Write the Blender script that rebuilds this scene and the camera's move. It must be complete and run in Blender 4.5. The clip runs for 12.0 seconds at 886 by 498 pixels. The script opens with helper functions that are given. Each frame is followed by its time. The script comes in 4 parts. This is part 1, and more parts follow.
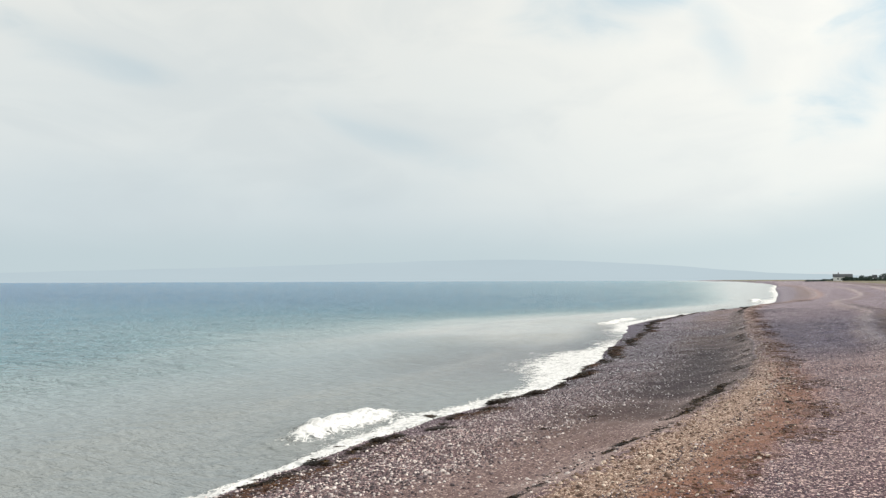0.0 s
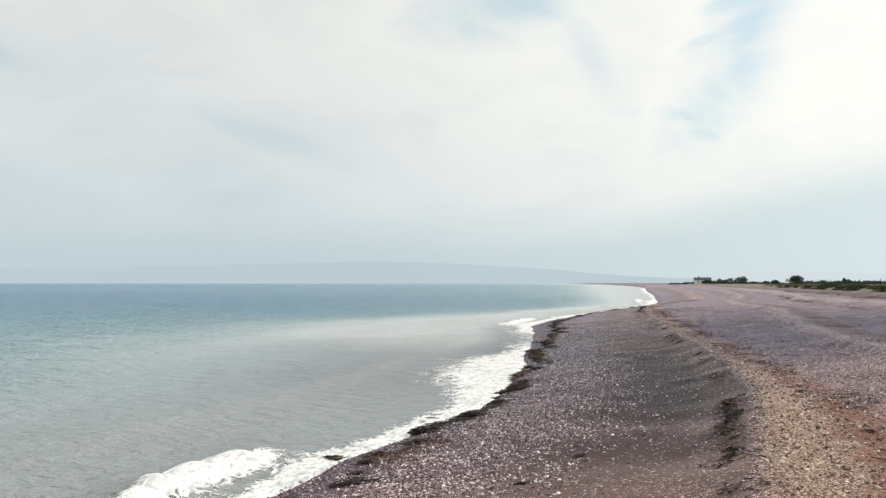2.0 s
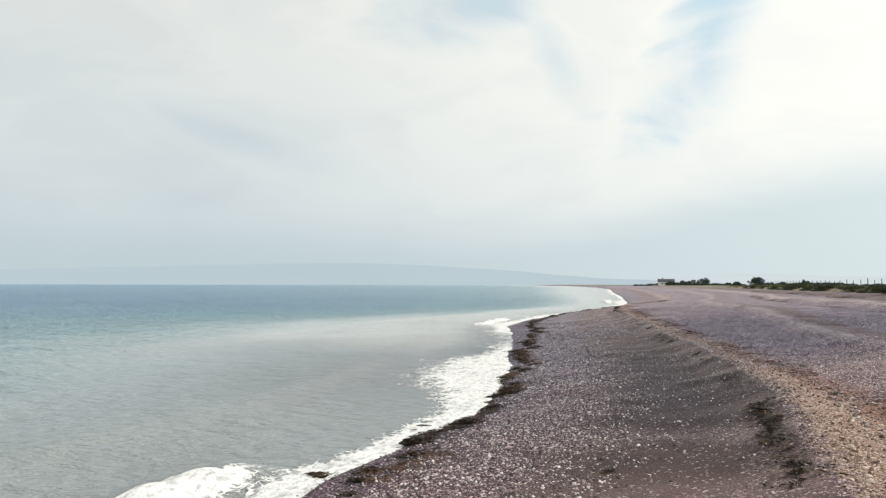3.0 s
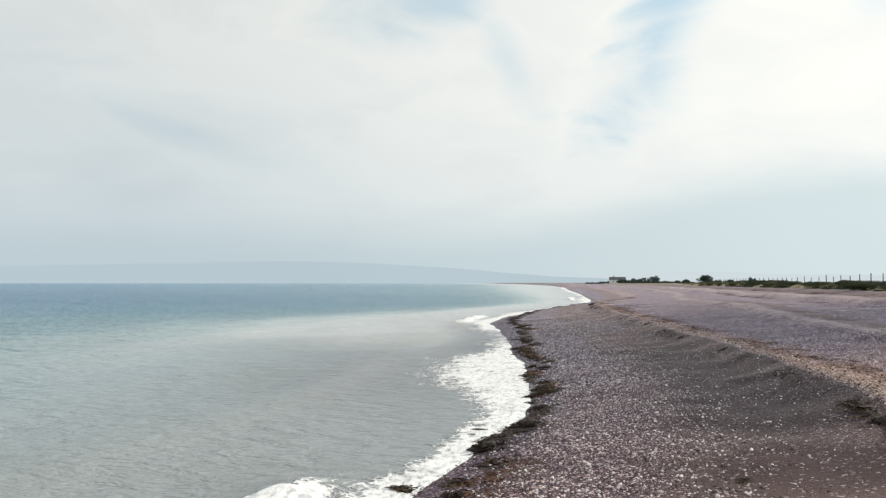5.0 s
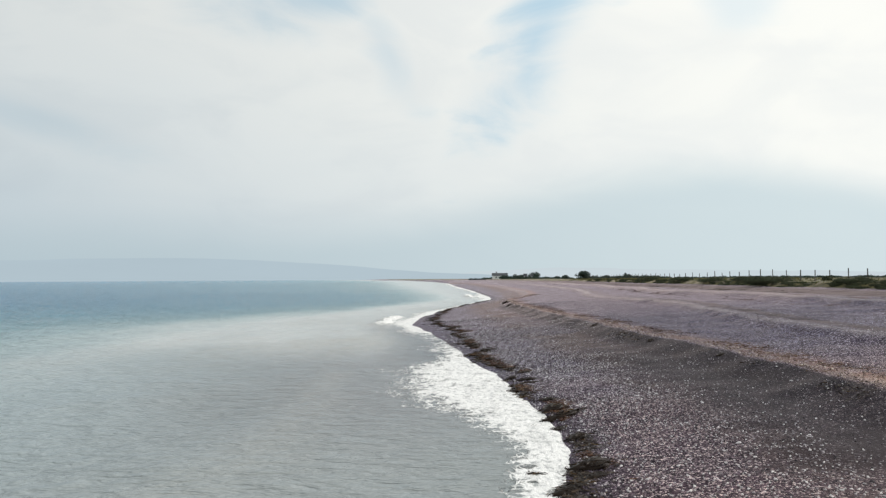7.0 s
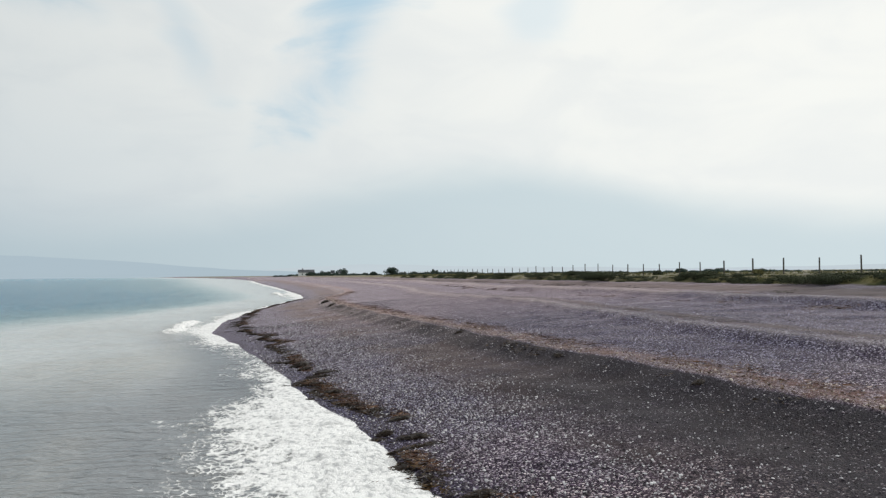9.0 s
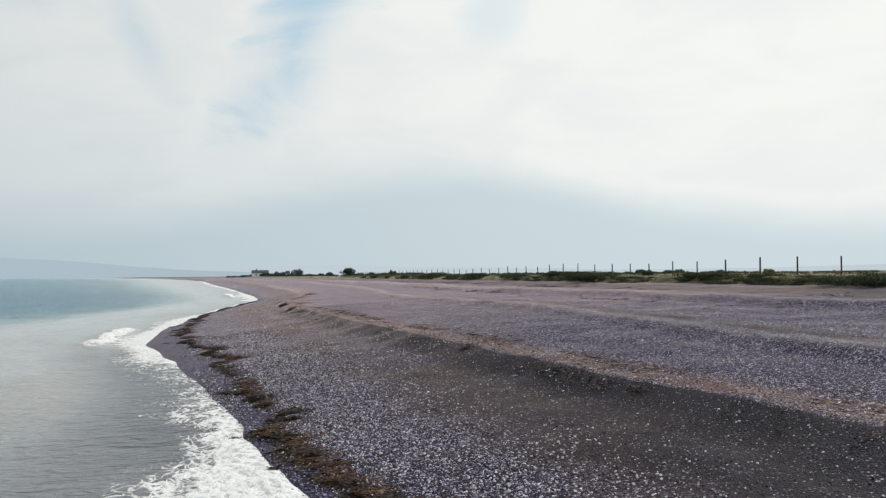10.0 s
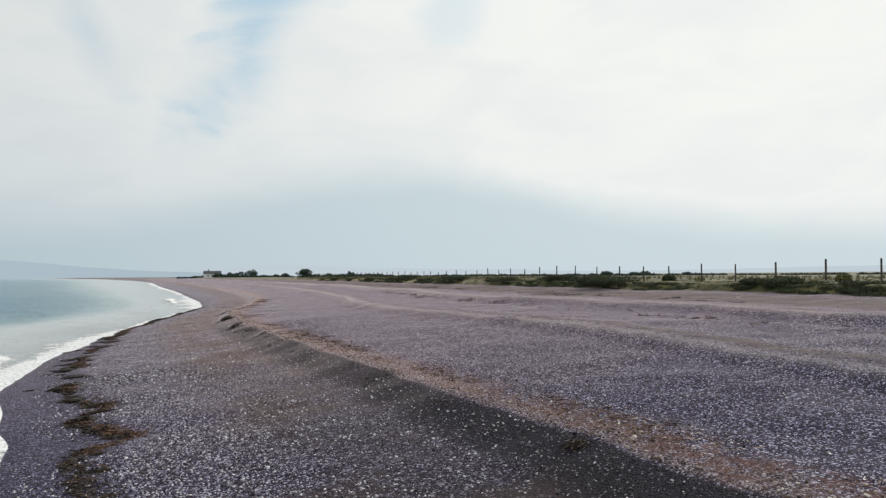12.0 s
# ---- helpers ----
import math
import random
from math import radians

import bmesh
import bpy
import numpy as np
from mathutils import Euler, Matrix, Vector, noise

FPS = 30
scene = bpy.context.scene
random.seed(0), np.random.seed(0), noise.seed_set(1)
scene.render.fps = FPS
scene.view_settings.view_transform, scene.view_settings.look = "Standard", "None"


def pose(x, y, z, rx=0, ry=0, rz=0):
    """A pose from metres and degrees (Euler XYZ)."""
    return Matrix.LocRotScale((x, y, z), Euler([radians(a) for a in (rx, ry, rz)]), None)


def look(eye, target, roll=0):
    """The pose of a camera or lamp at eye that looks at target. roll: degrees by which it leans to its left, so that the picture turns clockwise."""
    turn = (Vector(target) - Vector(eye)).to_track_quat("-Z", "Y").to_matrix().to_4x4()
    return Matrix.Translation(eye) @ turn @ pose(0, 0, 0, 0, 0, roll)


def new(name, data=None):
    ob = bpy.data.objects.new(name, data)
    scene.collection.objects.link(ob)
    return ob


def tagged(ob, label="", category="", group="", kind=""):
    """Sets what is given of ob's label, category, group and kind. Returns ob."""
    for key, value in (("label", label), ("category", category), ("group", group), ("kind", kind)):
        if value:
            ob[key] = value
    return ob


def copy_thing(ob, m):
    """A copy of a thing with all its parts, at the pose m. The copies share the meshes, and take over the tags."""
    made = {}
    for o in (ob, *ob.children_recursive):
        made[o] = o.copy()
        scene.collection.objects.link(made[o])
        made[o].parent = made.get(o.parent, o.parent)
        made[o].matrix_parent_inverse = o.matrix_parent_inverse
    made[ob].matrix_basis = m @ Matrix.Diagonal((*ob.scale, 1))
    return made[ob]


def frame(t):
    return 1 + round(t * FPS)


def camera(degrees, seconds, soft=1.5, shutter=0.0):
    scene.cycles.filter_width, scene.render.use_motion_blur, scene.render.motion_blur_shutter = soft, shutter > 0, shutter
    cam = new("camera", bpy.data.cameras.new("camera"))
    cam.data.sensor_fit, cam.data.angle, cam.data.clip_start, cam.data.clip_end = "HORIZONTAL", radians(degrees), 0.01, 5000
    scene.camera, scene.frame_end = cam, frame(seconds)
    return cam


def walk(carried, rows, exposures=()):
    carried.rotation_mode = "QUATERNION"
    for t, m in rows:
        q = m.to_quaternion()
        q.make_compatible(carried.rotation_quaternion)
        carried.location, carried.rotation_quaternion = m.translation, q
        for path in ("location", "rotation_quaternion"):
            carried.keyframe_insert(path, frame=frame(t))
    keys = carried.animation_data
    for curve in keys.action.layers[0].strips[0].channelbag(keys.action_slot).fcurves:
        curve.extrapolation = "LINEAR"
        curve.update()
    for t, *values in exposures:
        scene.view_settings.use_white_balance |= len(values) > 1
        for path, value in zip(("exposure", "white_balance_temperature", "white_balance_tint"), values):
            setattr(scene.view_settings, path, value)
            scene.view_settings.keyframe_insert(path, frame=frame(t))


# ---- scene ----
# ---------- camera and its way ----------
cam = camera(62.0, 12.0, soft=1.35)
PATH = [
    (0, (0.271, -83.338, 3.774), (-4.362, -74.487, 4.204), -0.19),
    (0.5, (-0.613, -81.961, 3.641), (-4.617, -72.808, 4.061), -0.02),
    (1, (-1.533, -80.592, 3.527), (-5.153, -71.281, 3.96), -0.01),
    (1.5, (-2.476, -79.188, 3.429), (-5.914, -69.808, 3.89), -0.01),
    (2, (-3.253, -77.967, 3.317), (-6.379, -68.479, 3.777), 0.03),
    (2.5, (-3.89, -76.963, 3.207), (-6.789, -67.405, 3.682), 0.09),
    (4.5, (-6.018, -75.91, 2.974), (-8.133, -66.148, 3.428), 0.03),
    (5, (-6.838, -75.623, 2.974), (-8.884, -65.846, 3.432), 0.03),
    (5.5, (-7.807, -75.333, 3.019), (-9.783, -65.541, 3.474), 0.03),
    (6, (-8.825, -74.794, 3.11), (-10.561, -64.957, 3.552), 0.03),
    (6.5, (-9.633, -73.89, 3.161), (-10.774, -63.965, 3.573), -0.15),
    (8.5, (-10.75, -66.915, 3.09), (-9.159, -57.05, 3.444), -0.53),
    (9, (-10.965, -63.559, 3.044), (-8.815, -53.799, 3.387), -0.54),
    (9.5, (-10.982, -60.242, 2.976), (-8.571, -50.543, 3.322), -0.47),
    (10, (-10.868, -56.885, 2.979), (-8.139, -47.271, 3.33), -0.44),
    (10.5, (-10.592, -53.71, 2.987), (-7.559, -44.187, 3.328), -0.45),
    (11, (-10.189, -50.564, 3.077), (-6.881, -41.133, 3.409), -0.55),
    (11.5, (-9.828, -47.942, 3.173), (-6.529, -38.508, 3.523), -0.46),
    (12, (-9.591, -45.733, 3.237), (-6.305, -36.296, 3.597), -0.34),
]

walk(cam, [(t, look(eye, target, roll)) for t, eye, target, roll in PATH],
     exposures=[(0, -0.03, 6640, 11), (2.5, -0.05, 6620, 11), (5.5, -0.12, 6520, 11), (8.5, -0.27, 6370, 11), (12, -0.32, 6340, 11)])


# ---------- node helpers ----------
class Nodes:
    """Short forms for building a node tree."""

    def __init__(self, tree):
        self.tree = tree
        tree.nodes.clear()

    def add(self, kind, **values):
        n = self.tree.nodes.new(kind)
        for key, value in values.items():
            if key in n.inputs:
                self.put(n.inputs[key], value)
        return n

    def put(self, socket, value):
        if isinstance(value, bpy.types.NodeSocket):
            self.tree.links.new(value, socket)
        else:
            socket.default_value = value

    def math(self, op, a, b=0.0, c=0.0, clamp=False):
        n = self.tree.nodes.new("ShaderNodeMath")
        n.operation, n.use_clamp = op, clamp
        for s, v in zip(n.inputs, (a, b, c)):
            self.put(s, v)
        return n.outputs[0]

    def step(self, value, lo, hi, a=0.0, b=1.0):
        n = self.tree.nodes.new("ShaderNodeMapRange")
        n.interpolation_type = "SMOOTHSTEP"
        for s, v in zip(n.inputs, (value, lo, hi, a, b)):
            self.put(s, v)
        return n.outputs[0]

    def mix(self, fac, a, b, blend="MIX"):
        n = self.tree.nodes.new("ShaderNodeMix")
        n.data_type, n.blend_type = "RGBA", blend
        self.put(n.inputs[0], fac)
        for s, v in ((n.inputs[6], a), (n.inputs[7], b)):
            self.put(s, (*v, 1) if isinstance(v, tuple) and len(v) == 3 else v)
        return n.outputs[2]

    def ramp(self, fac, stops, kind="LINEAR"):
        n = self.tree.nodes.new("ShaderNodeValToRGB")
        n.color_ramp.interpolation = kind
        e = n.color_ramp.elements
        while len(e) < len(stops):
            e.new(0.5)
        for el, (p, c) in zip(e, stops):
            el.position, el.color = p, (*c, 1)
        self.put(n.inputs[0], fac)
        return n.outputs[0]

    def noise(self, vec, scale, detail=4.0, rough=0.55, warp=0.0):
        n = self.tree.nodes.new("ShaderNodeTexNoise")
        self.put(n.inputs["Vector"], vec)
        n.inputs["Scale"].default_value = scale
        n.inputs["Detail"].default_value = detail
        n.inputs["Roughness"].default_value = rough
        n.inputs["Distortion"].default_value = warp
        return n.outputs["Fac"]

    def cells(self, vec, scale, feature="F1"):
        n = self.tree.nodes.new("ShaderNodeTexVoronoi")
        n.feature = feature
        self.put(n.inputs["Vector"], vec)
        n.inputs["Scale"].default_value = scale
        return n

    def stretch(self, vec, sx, sy, sz, rz=0.0):
        n = self.tree.nodes.new("ShaderNodeMapping")
        self.put(n.inputs["Vector"], vec)
        n.inputs["Scale"].default_value = (sx, sy, sz)
        n.inputs["Rotation"].default_value = (0, 0, rz)
        return n.outputs[0]

    def attr(self, name):
        n = self.tree.nodes.new("ShaderNodeAttribute")
        n.attribute_name = name
        return n.outputs["Fac"]

    def place(self):
        return self.tree.nodes.new("ShaderNodeNewGeometry").outputs["Position"]

    def bump(self, height, strength, distance, normal=None):
        n = self.tree.nodes.new("ShaderNodeBump")
        n.inputs["Strength"].default_value = strength
        n.inputs["Distance"].default_value = distance
        self.put(n.inputs["Height"], height)
        if normal is not None:
            self.put(n.inputs["Normal"], normal)
        return n.outputs[0]

    def surface(self, colour, rough, normal=None, spec=0.5, ior=1.45):
        b = self.tree.nodes.new("ShaderNodeBsdfPrincipled")
        out = self.tree.nodes.new("ShaderNodeOutputMaterial")
        self.put(b.inputs["Base Color"], (*colour, 1) if isinstance(colour, tuple) else colour)
        self.put(b.inputs["Roughness"], rough)
        self.put(b.inputs["Specular IOR Level"], spec)
        b.inputs["IOR"].default_value = ior
        if normal is not None:
            self.put(b.inputs["Normal"], normal)
        self.tree.links.new(b.outputs[0], out.inputs[0])
        return b


def material(name):
    m = bpy.data.materials.new(name)
    m.use_nodes = True
    return m, Nodes(m.node_tree)


# ---------- sky and sun ----------
SUN_AZ, SUN_EL = 60.0, 27.0      # clockwise from +y, and height, in degrees

world = bpy.data.worlds.new("sky")
scene.world = world
world.use_nodes = True
w = Nodes(world.node_tree)
sky = w.tree.nodes.new("ShaderNodeTexSky")
sky.sky_type, sky.sun_disc = "NISHITA", False
sky.sun_elevation, sky.sun_rotation = radians(SUN_EL), radians(SUN_AZ)
sky.air_density, sky.dust_density = 1.0, 2.0
way = w.tree.nodes.new("ShaderNodeTexCoord").outputs["Generated"]
xyz = w.tree.nodes.new("ShaderNodeSeparateXYZ")
w.put(xyz.inputs[0], way)
height = w.math("MULTIPLY", w.math("ARCSINE", xyz.outputs[2]), 57.2958)
round_about = w.math("MULTIPLY", w.math("ARCTAN2", xyz.outputs[0], xyz.outputs[1]), 57.2958)
puffs = w.noise(w.stretch(way, 5, 5, 12), 1.0, 6, 0.55, 0.6)
wide = w.noise(w.stretch(way, 2.2, 2.2, 7), 1.0, 3, 0.5, 0.4)
# the veil of cloud: brighter towards the hidden sun, greyer towards the horizon
lift = w.math("ADD", height, w.math("MULTIPLY", w.math("SUBTRACT", wide, 0.5), 12))
veil = w.ramp(w.math("DIVIDE", lift, 30), [(0.0, (0.59, 0.695, 0.74)), (0.17, (0.64, 0.73, 0.765)), (0.36, (0.73, 0.795, 0.805)), (0.62, (0.79, 0.83, 0.815)), (1.0, (0.81, 0.835, 0.81))])
sun_way = Vector((math.sin(radians(SUN_AZ)) * math.cos(radians(SUN_EL)), math.cos(radians(SUN_AZ)) * math.cos(radians(SUN_EL)), math.sin(radians(SUN_EL))))
dot = w.tree.nodes.new("ShaderNodeVectorMath")
dot.operation = "DOT_PRODUCT"
w.put(dot.inputs[0], way)
dot.inputs[1].default_value = sun_way
glow = w.step(dot.outputs["Value"], -0.05, 1.05, 0.0, 1.0)
veil = w.mix(glow, veil, (1.16, 1.165, 1.09))
# billows, and a low bank of grey cloud over the land
veil = w.mix(w.step(puffs, 0.38, 0.68, 0.0, 0.30), veil, w.mix(glow, (0.56, 0.64, 0.68), (0.90, 0.95, 0.97)))
hump = w.math("DIVIDE", w.math("SUBTRACT", round_about, 15), 17)
rim = w.math("ADD", 3.8, w.math("MULTIPLY", 4.6, w.math("EXPONENT", w.math("MULTIPLY", w.math("MULTIPLY", hump, hump), -1.0))))
rim = w.math("ADD", rim, w.math("MULTIPLY", w.math("SUBTRACT", wide, 0.5), 4))
bank_cloud = w.step(w.math("SUBTRACT", height, rim), 1.8, -2.6, 0.0, 0.86)
veil = w.mix(bank_cloud, veil, w.mix(glow, (0.535, 0.653, 0.698), (0.72, 0.85, 0.88)))


def gap(az, el, along, across, turn, amount):
    """A soft rift of blue in the cloud, at a bearing and height in degrees."""
    da = w.math("SUBTRACT", round_about, az)
    de = w.math("SUBTRACT", height, el)
    co, si = math.cos(radians(turn)), math.sin(radians(turn))
    p = w.math("DIVIDE", w.math("ADD", w.math("MULTIPLY", da, co), w.math("MULTIPLY", de, si)), along)
    q = w.math("DIVIDE", w.math("SUBTRACT", w.math("MULTIPLY", de, co), w.math("MULTIPLY", da, si)), across)
    r = w.math("SQRT", w.math("ADD", w.math("MULTIPLY", p, p), w.math("MULTIPLY", q, q)))
    r = w.math("ADD", r, w.math("MULTIPLY", w.math("SUBTRACT", puffs, 0.5), 3.4))
    return w.step(r, 1.35, 0.0, 0.0, amount)


rifts = gap(4.6, 17.8, 8.6, 3.5, 61, 0.95)
for args in ((7.2, 24.0, 5.0, 4.0, 70, 0.9), (-6.6, 17.0, 5.0, 1.8, 122, 0.4), (-12, 21.5, 8, 2.8, 10, 0.75), (-31, 11.0, 7, 1.5, -12, 0.4), (-50, 15.0, 7, 1.6, -14, 0.45), (20, 20, 4, 2.2, 60, 0.35)):
    rifts = w.math("MAXIMUM", rifts, gap(*args))
blue = w.mix(1.0, sky.outputs[0], (0.10, 0.10, 0.10), "MULTIPLY")
blue = w.mix(0.8, blue, w.mix(glow, (0.50, 0.665, 0.75), (0.68, 0.95, 1.09)))
shade = w.mix(rifts, veil, blue)
back = w.add("ShaderNodeBackground", Color=shade, Strength=1.0)
out = w.tree.nodes.new("ShaderNodeOutputWorld")
w.tree.links.new(back.outputs[0], out.inputs[0])

sun = bpy.data.lights.new("sun", "SUN")
sun.energy, sun.angle, sun.color = 3.0, radians(8), (1.0, 0.965, 0.91)
sun_lamp = new("sun", sun)
sun_lamp.matrix_world = look(sun_way * 100, (0, 0, 0))

# ---------- the lie of the land ----------
# along the beach (y): where the waterline and the storm crest run (x)
SHORE_Y = [-130, -95, -80, -74, -68, -62, -57, -52, -47, -42, -37, -32, -27, -21, -14, -8, 0, 8, 16, 24, 35, 50, 60, 80, 116, 160, 210, 300, 400, 550, 800, 1500, 4500]
SHORE_X = [-6, -8.3, -8.8, -9.0, -8.95, -8.6, -8.55, -8.8, -9.5, -10.2, -10.6, -11.1, -11.8, -13.0, -13.6, -13.5, -12.9, -12.3, -11.2, -9.7, -8.0, -7.7, -8.0, -9.2, -10.8, -13.5, -17, -22, -27, -36, -55, -140, -700]
CREST_Y = [-130, -95, -80, -74, -68, -63, -58, -54, -50, -46, -40, -33, -27, -18, -8, 2, 8, 14, 20, 35, 60, 120, 300, 4500]
CREST_X = [-6.5, -5.2, -3.9, -3.3, -2.5, -2.1, -1.9, -2.2, -2.6, -2.9, -3.9, -4.6, -5.1, -6.0, -7.0, -7.2, -6.8, -5.6, -4.4, -2.6, -1.6, -3, -12, -690]
FOAM_Y = [-130, -90, -75, -68, -64, -58, -52, -48, -42, -36, -30, -24, -18, -10, 5, 30, 45, 60, 80, 150, 400, 4500]
FOAM_W = [0.3, 0.35, 0.5, 0.7, 1.0, 1.6, 2.7, 3.4, 3.3, 2.8, 2.0, 1.6, 1.6, 1.5, 1.0, 1.0, 3.5, 3.0, 1.2, 2.5, 4, 4]


def soft_interp(y, ys, xs):
    """Interpolation with rounded corners."""
    y = np.asarray(y, float)
    k = 1.0 + np.clip(np.abs(y + 20) - 60, 0, None) * 0.03
    return sum(np.interp(y + d * k, ys, xs) * g for d, g in ((-3, 0.1), (-1.5, 0.22), (0, 0.36), (1.5, 0.22), (3, 0.1)))


def value_noise(x, y, seed):
    """Smooth noise from -1 to 1, one lump a unit."""
    x, y = np.asarray(x, float), np.asarray(y, float)
    xi, yi = np.floor(x), np.floor(y)
    fx, fy = x - xi, y - yi
    fx, fy = fx * fx * (3 - 2 * fx), fy * fy * (3 - 2 * fy)

    def at(a, b):
        v = np.sin(a * 127.1 + b * 311.7 + seed * 74.7) * 43758.5453
        return (v - np.floor(v)) * 2 - 1

    return (at(xi, yi) * (1 - fx) + at(xi + 1, yi) * fx) * (1 - fy) + (at(xi, yi + 1) * (1 - fx) + at(xi + 1, yi + 1) * fx) * fy


def fractal(x, y, size, seed, octaves=3):
    return sum(value_noise(x / size * 2 ** o, y / size * 2 ** o, seed + o) / 2 ** o for o in range(octaves))


def step(v, lo, hi):
    t = np.clip((v - lo) / (hi - lo), 0, 1)
    return t * t * (3 - 2 * t)


def shore_x(y):
    y = np.asarray(y, float)
    near = np.clip(1 - np.abs(y + 30) / 90, 0, 1)
    return soft_interp(y, SHORE_Y, SHORE_X) + near * (0.34 * fractal(y, y * 0, 1.3, 5, 2) + 0.32 * fractal(y, y * 0, 3.7, 3))


def water_x(y):
    """The edge of the water, which has drawn back from the weed on the point."""
    y = np.asarray(y, float)
    back = np.interp(y, [-78, -70, -65.5, -62, -56, -51, -45, -40, -34, -28, -22, -8, 4], [0.3, 0.7, 0.6, 0.15, 0.0, 0.3, 0.5, 0.55, 1.1, 1.8, 1.8, 0.9, 0.1])
    return soft_interp(y, SHORE_Y, SHORE_X) + 0.16 * fractal(y, y * 0, 3.7, 3) + 0.05 * fractal(y, y * 0, 1.6, 6, 2) - back


def crest_x(y):
    y = np.asarray(y, float)
    return soft_interp(y, CREST_Y, CREST_X) + 0.10 * fractal(y, y * 0, 2.0, 8)


def bank_x(y):
    y = np.asarray(y, float)
    return np.interp(y, [-300, 120, 300, 550, 4500], [16.6, 16.6, 12, -2, -640]) + 0.5 * fractal(y, y * 0, 7.0, 21)


def ridge_lines(y):
    """Two older storm ridges between the crest and the bank."""
    c, b = crest_x(y), bank_x(y)
    return c + np.interp(y, [-60, -47, -35, -20], [0.24, 0.26, 0.33, 0.36]) * (b - c) + 0.4 * fractal(y, y * 0, 12, 31), c + 0.62 * (b - c) + 0.6 * fractal(y, y * 0, 14, 41)


def ground_z(x, y):
    """Height of the beach, bank and land; the sea stands at 0."""
    x, y = np.asarray(x, float), np.asarray(y, float)
    s, c, b = shore_x(y), crest_x(y), bank_x(y)
    u = x - s
    span = np.maximum(c - s, 3.0)
    foot = span - 1.7
    sea_side = x - water_x(y)
    z = np.where(sea_side < 0, np.maximum(sea_side * 0.07, -1.6), 0.06 * np.clip(sea_side / np.maximum(sea_side - u, 0.05), 0, 1))
    z = z + 0.44 * np.clip(u / foot, 0, 1) ** 0.85 * (u > 0)
    z = z + 0.40 * np.clip((u - foot) / 1.72, 0, 1) ** 1.7
    v = x - c
    up = np.clip(v / np.maximum(b - c, 4), 0, 1)
    z = z + 1.42 * up
    for r, high in zip(ridge_lines(y), (0.20, 0.26)):
        d = x - r
        z = z + high * np.exp(-np.where(d < 0, (d / 0.6) ** 2, (d / 1.9) ** 2))
    z = z + 0.05 * np.exp(-(v / 0.9) ** 2)
    bank = step(x, b, b + 1.0 + 0.3 * fractal(y, y * 0, 5, 51))
    z = z + bank * (0.42 + 0.13 * fractal(x, y, 4.0, 61) * (x < 60))
    z = z + step(x, 60, 4000) * 8
    land = step(u, 0.3, 2)
    z = z + land * (0.035 * fractal(x, y, 1.6, 71) + 0.012 * fractal(x, y, 0.35, 81, 2)) * (np.abs(y) < 200)
    return z


def axis_steps(pairs):
    """Grid lines: (from, to, step) laid end to end."""
    out = []
    for a, b, s in pairs:
        out.extend(np.linspace(a, b, max(2, int(round((b - a) / s)) + 1))[:-1])
    out.append(pairs[-1][1])
    return np.array(out)


def sheet(name, xs, ys, height_of, mat, attrs=()):
    """A grid of quads over xs and ys, with float attributes on its points."""
    X, Y = np.meshgrid(xs, ys)
    Z = height_of(X, Y)
    n, m = X.shape
    co = np.stack([X, Y, Z], -1).reshape(-1, 3)
    i = np.arange(n * m).reshape(n, m)
    quads = np.stack([i[:-1, :-1], i[:-1, 1:], i[1:, 1:], i[1:, :-1]], -1).reshape(-1, 4)
    me = bpy.data.meshes.new(name)
    me.from_pydata(co.tolist(), [], quads.tolist())
    me.polygons.foreach_set("use_smooth", np.ones(len(quads), bool))
    for key, values in attrs:
        me.attributes.new(key, "FLOAT", "POINT").data.foreach_set("value", np.asarray(values(X, Y), np.float32).ravel())
    me.materials.append(mat)
    me.update()
    return new(name, me)


def loose(name, verts, faces, mat, smooth=True, parent=None):
    """A mesh object from arrays of points and equal-sized faces."""
    me = bpy.data.meshes.new(name)
    verts, faces = np.asarray(verts, np.float32), np.asarray(faces, np.int32)
    k = faces.shape[1]
    me.vertices.add(len(verts))
    me.vertices.foreach_set("co", verts.ravel())
    me.loops.add(faces.size)
    me.loops.foreach_set("vertex_index", faces.ravel())
    me.polygons.add(len(faces))
    me.polygons.foreach_set("loop_start", np.arange(0, faces.size, k, dtype=np.int32))
    me.polygons.foreach_set("use_smooth", np.full(len(faces), smooth))
    me.materials.append(mat)
    me.update(calc_edges=True)
    me.validate()
    ob = new(name, me)
    ob.parent = parent
    return ob


def part(name, bm, mat, parent, label="", smooth=False):
    """Links a bmesh as one mesh object under a thing or a part."""
    me = bpy.data.meshes.new(name)
    for f in bm.faces:
        f.smooth = smooth
    bm.to_mesh(me)
    bm.free()
    me.materials.append(mat)
    ob = new(name, me)
    ob.parent = parent
    if label:
        tagged(ob, label)
    return ob


# ---------- materials ----------
def stone_colours(n, pick):
    """The shingle's colours by a random number: dark slate, mauve, brown, grey, pale flint."""
    return n.ramp(pick, [(0.0, (0.011, 0.010, 0.019)), (0.34, (0.025, 0.020, 0.036)), (0.58, (0.060, 0.045, 0.070)), (0.72, (0.108, 0.084, 0.122)), (0.80, (0.205, 0.180, 0.25)), (0.865, (0.50, 0.48, 0.54)), (1.0, (0.94, 0.92, 0.95))])


def pebble_colours(n, pick):
    """Larger stones: fewer dark ones."""
    return n.ramp(pick, [(0.0, (0.012, 0.011, 0.018)), (0.30, (0.042, 0.034, 0.046)), (0.52, (0.110, 0.085, 0.100)), (0.69, (0.16, 0.138, 0.168)), (0.77, (0.50, 0.48, 0.515)), (1.0, (0.93, 0.91, 0.93))])


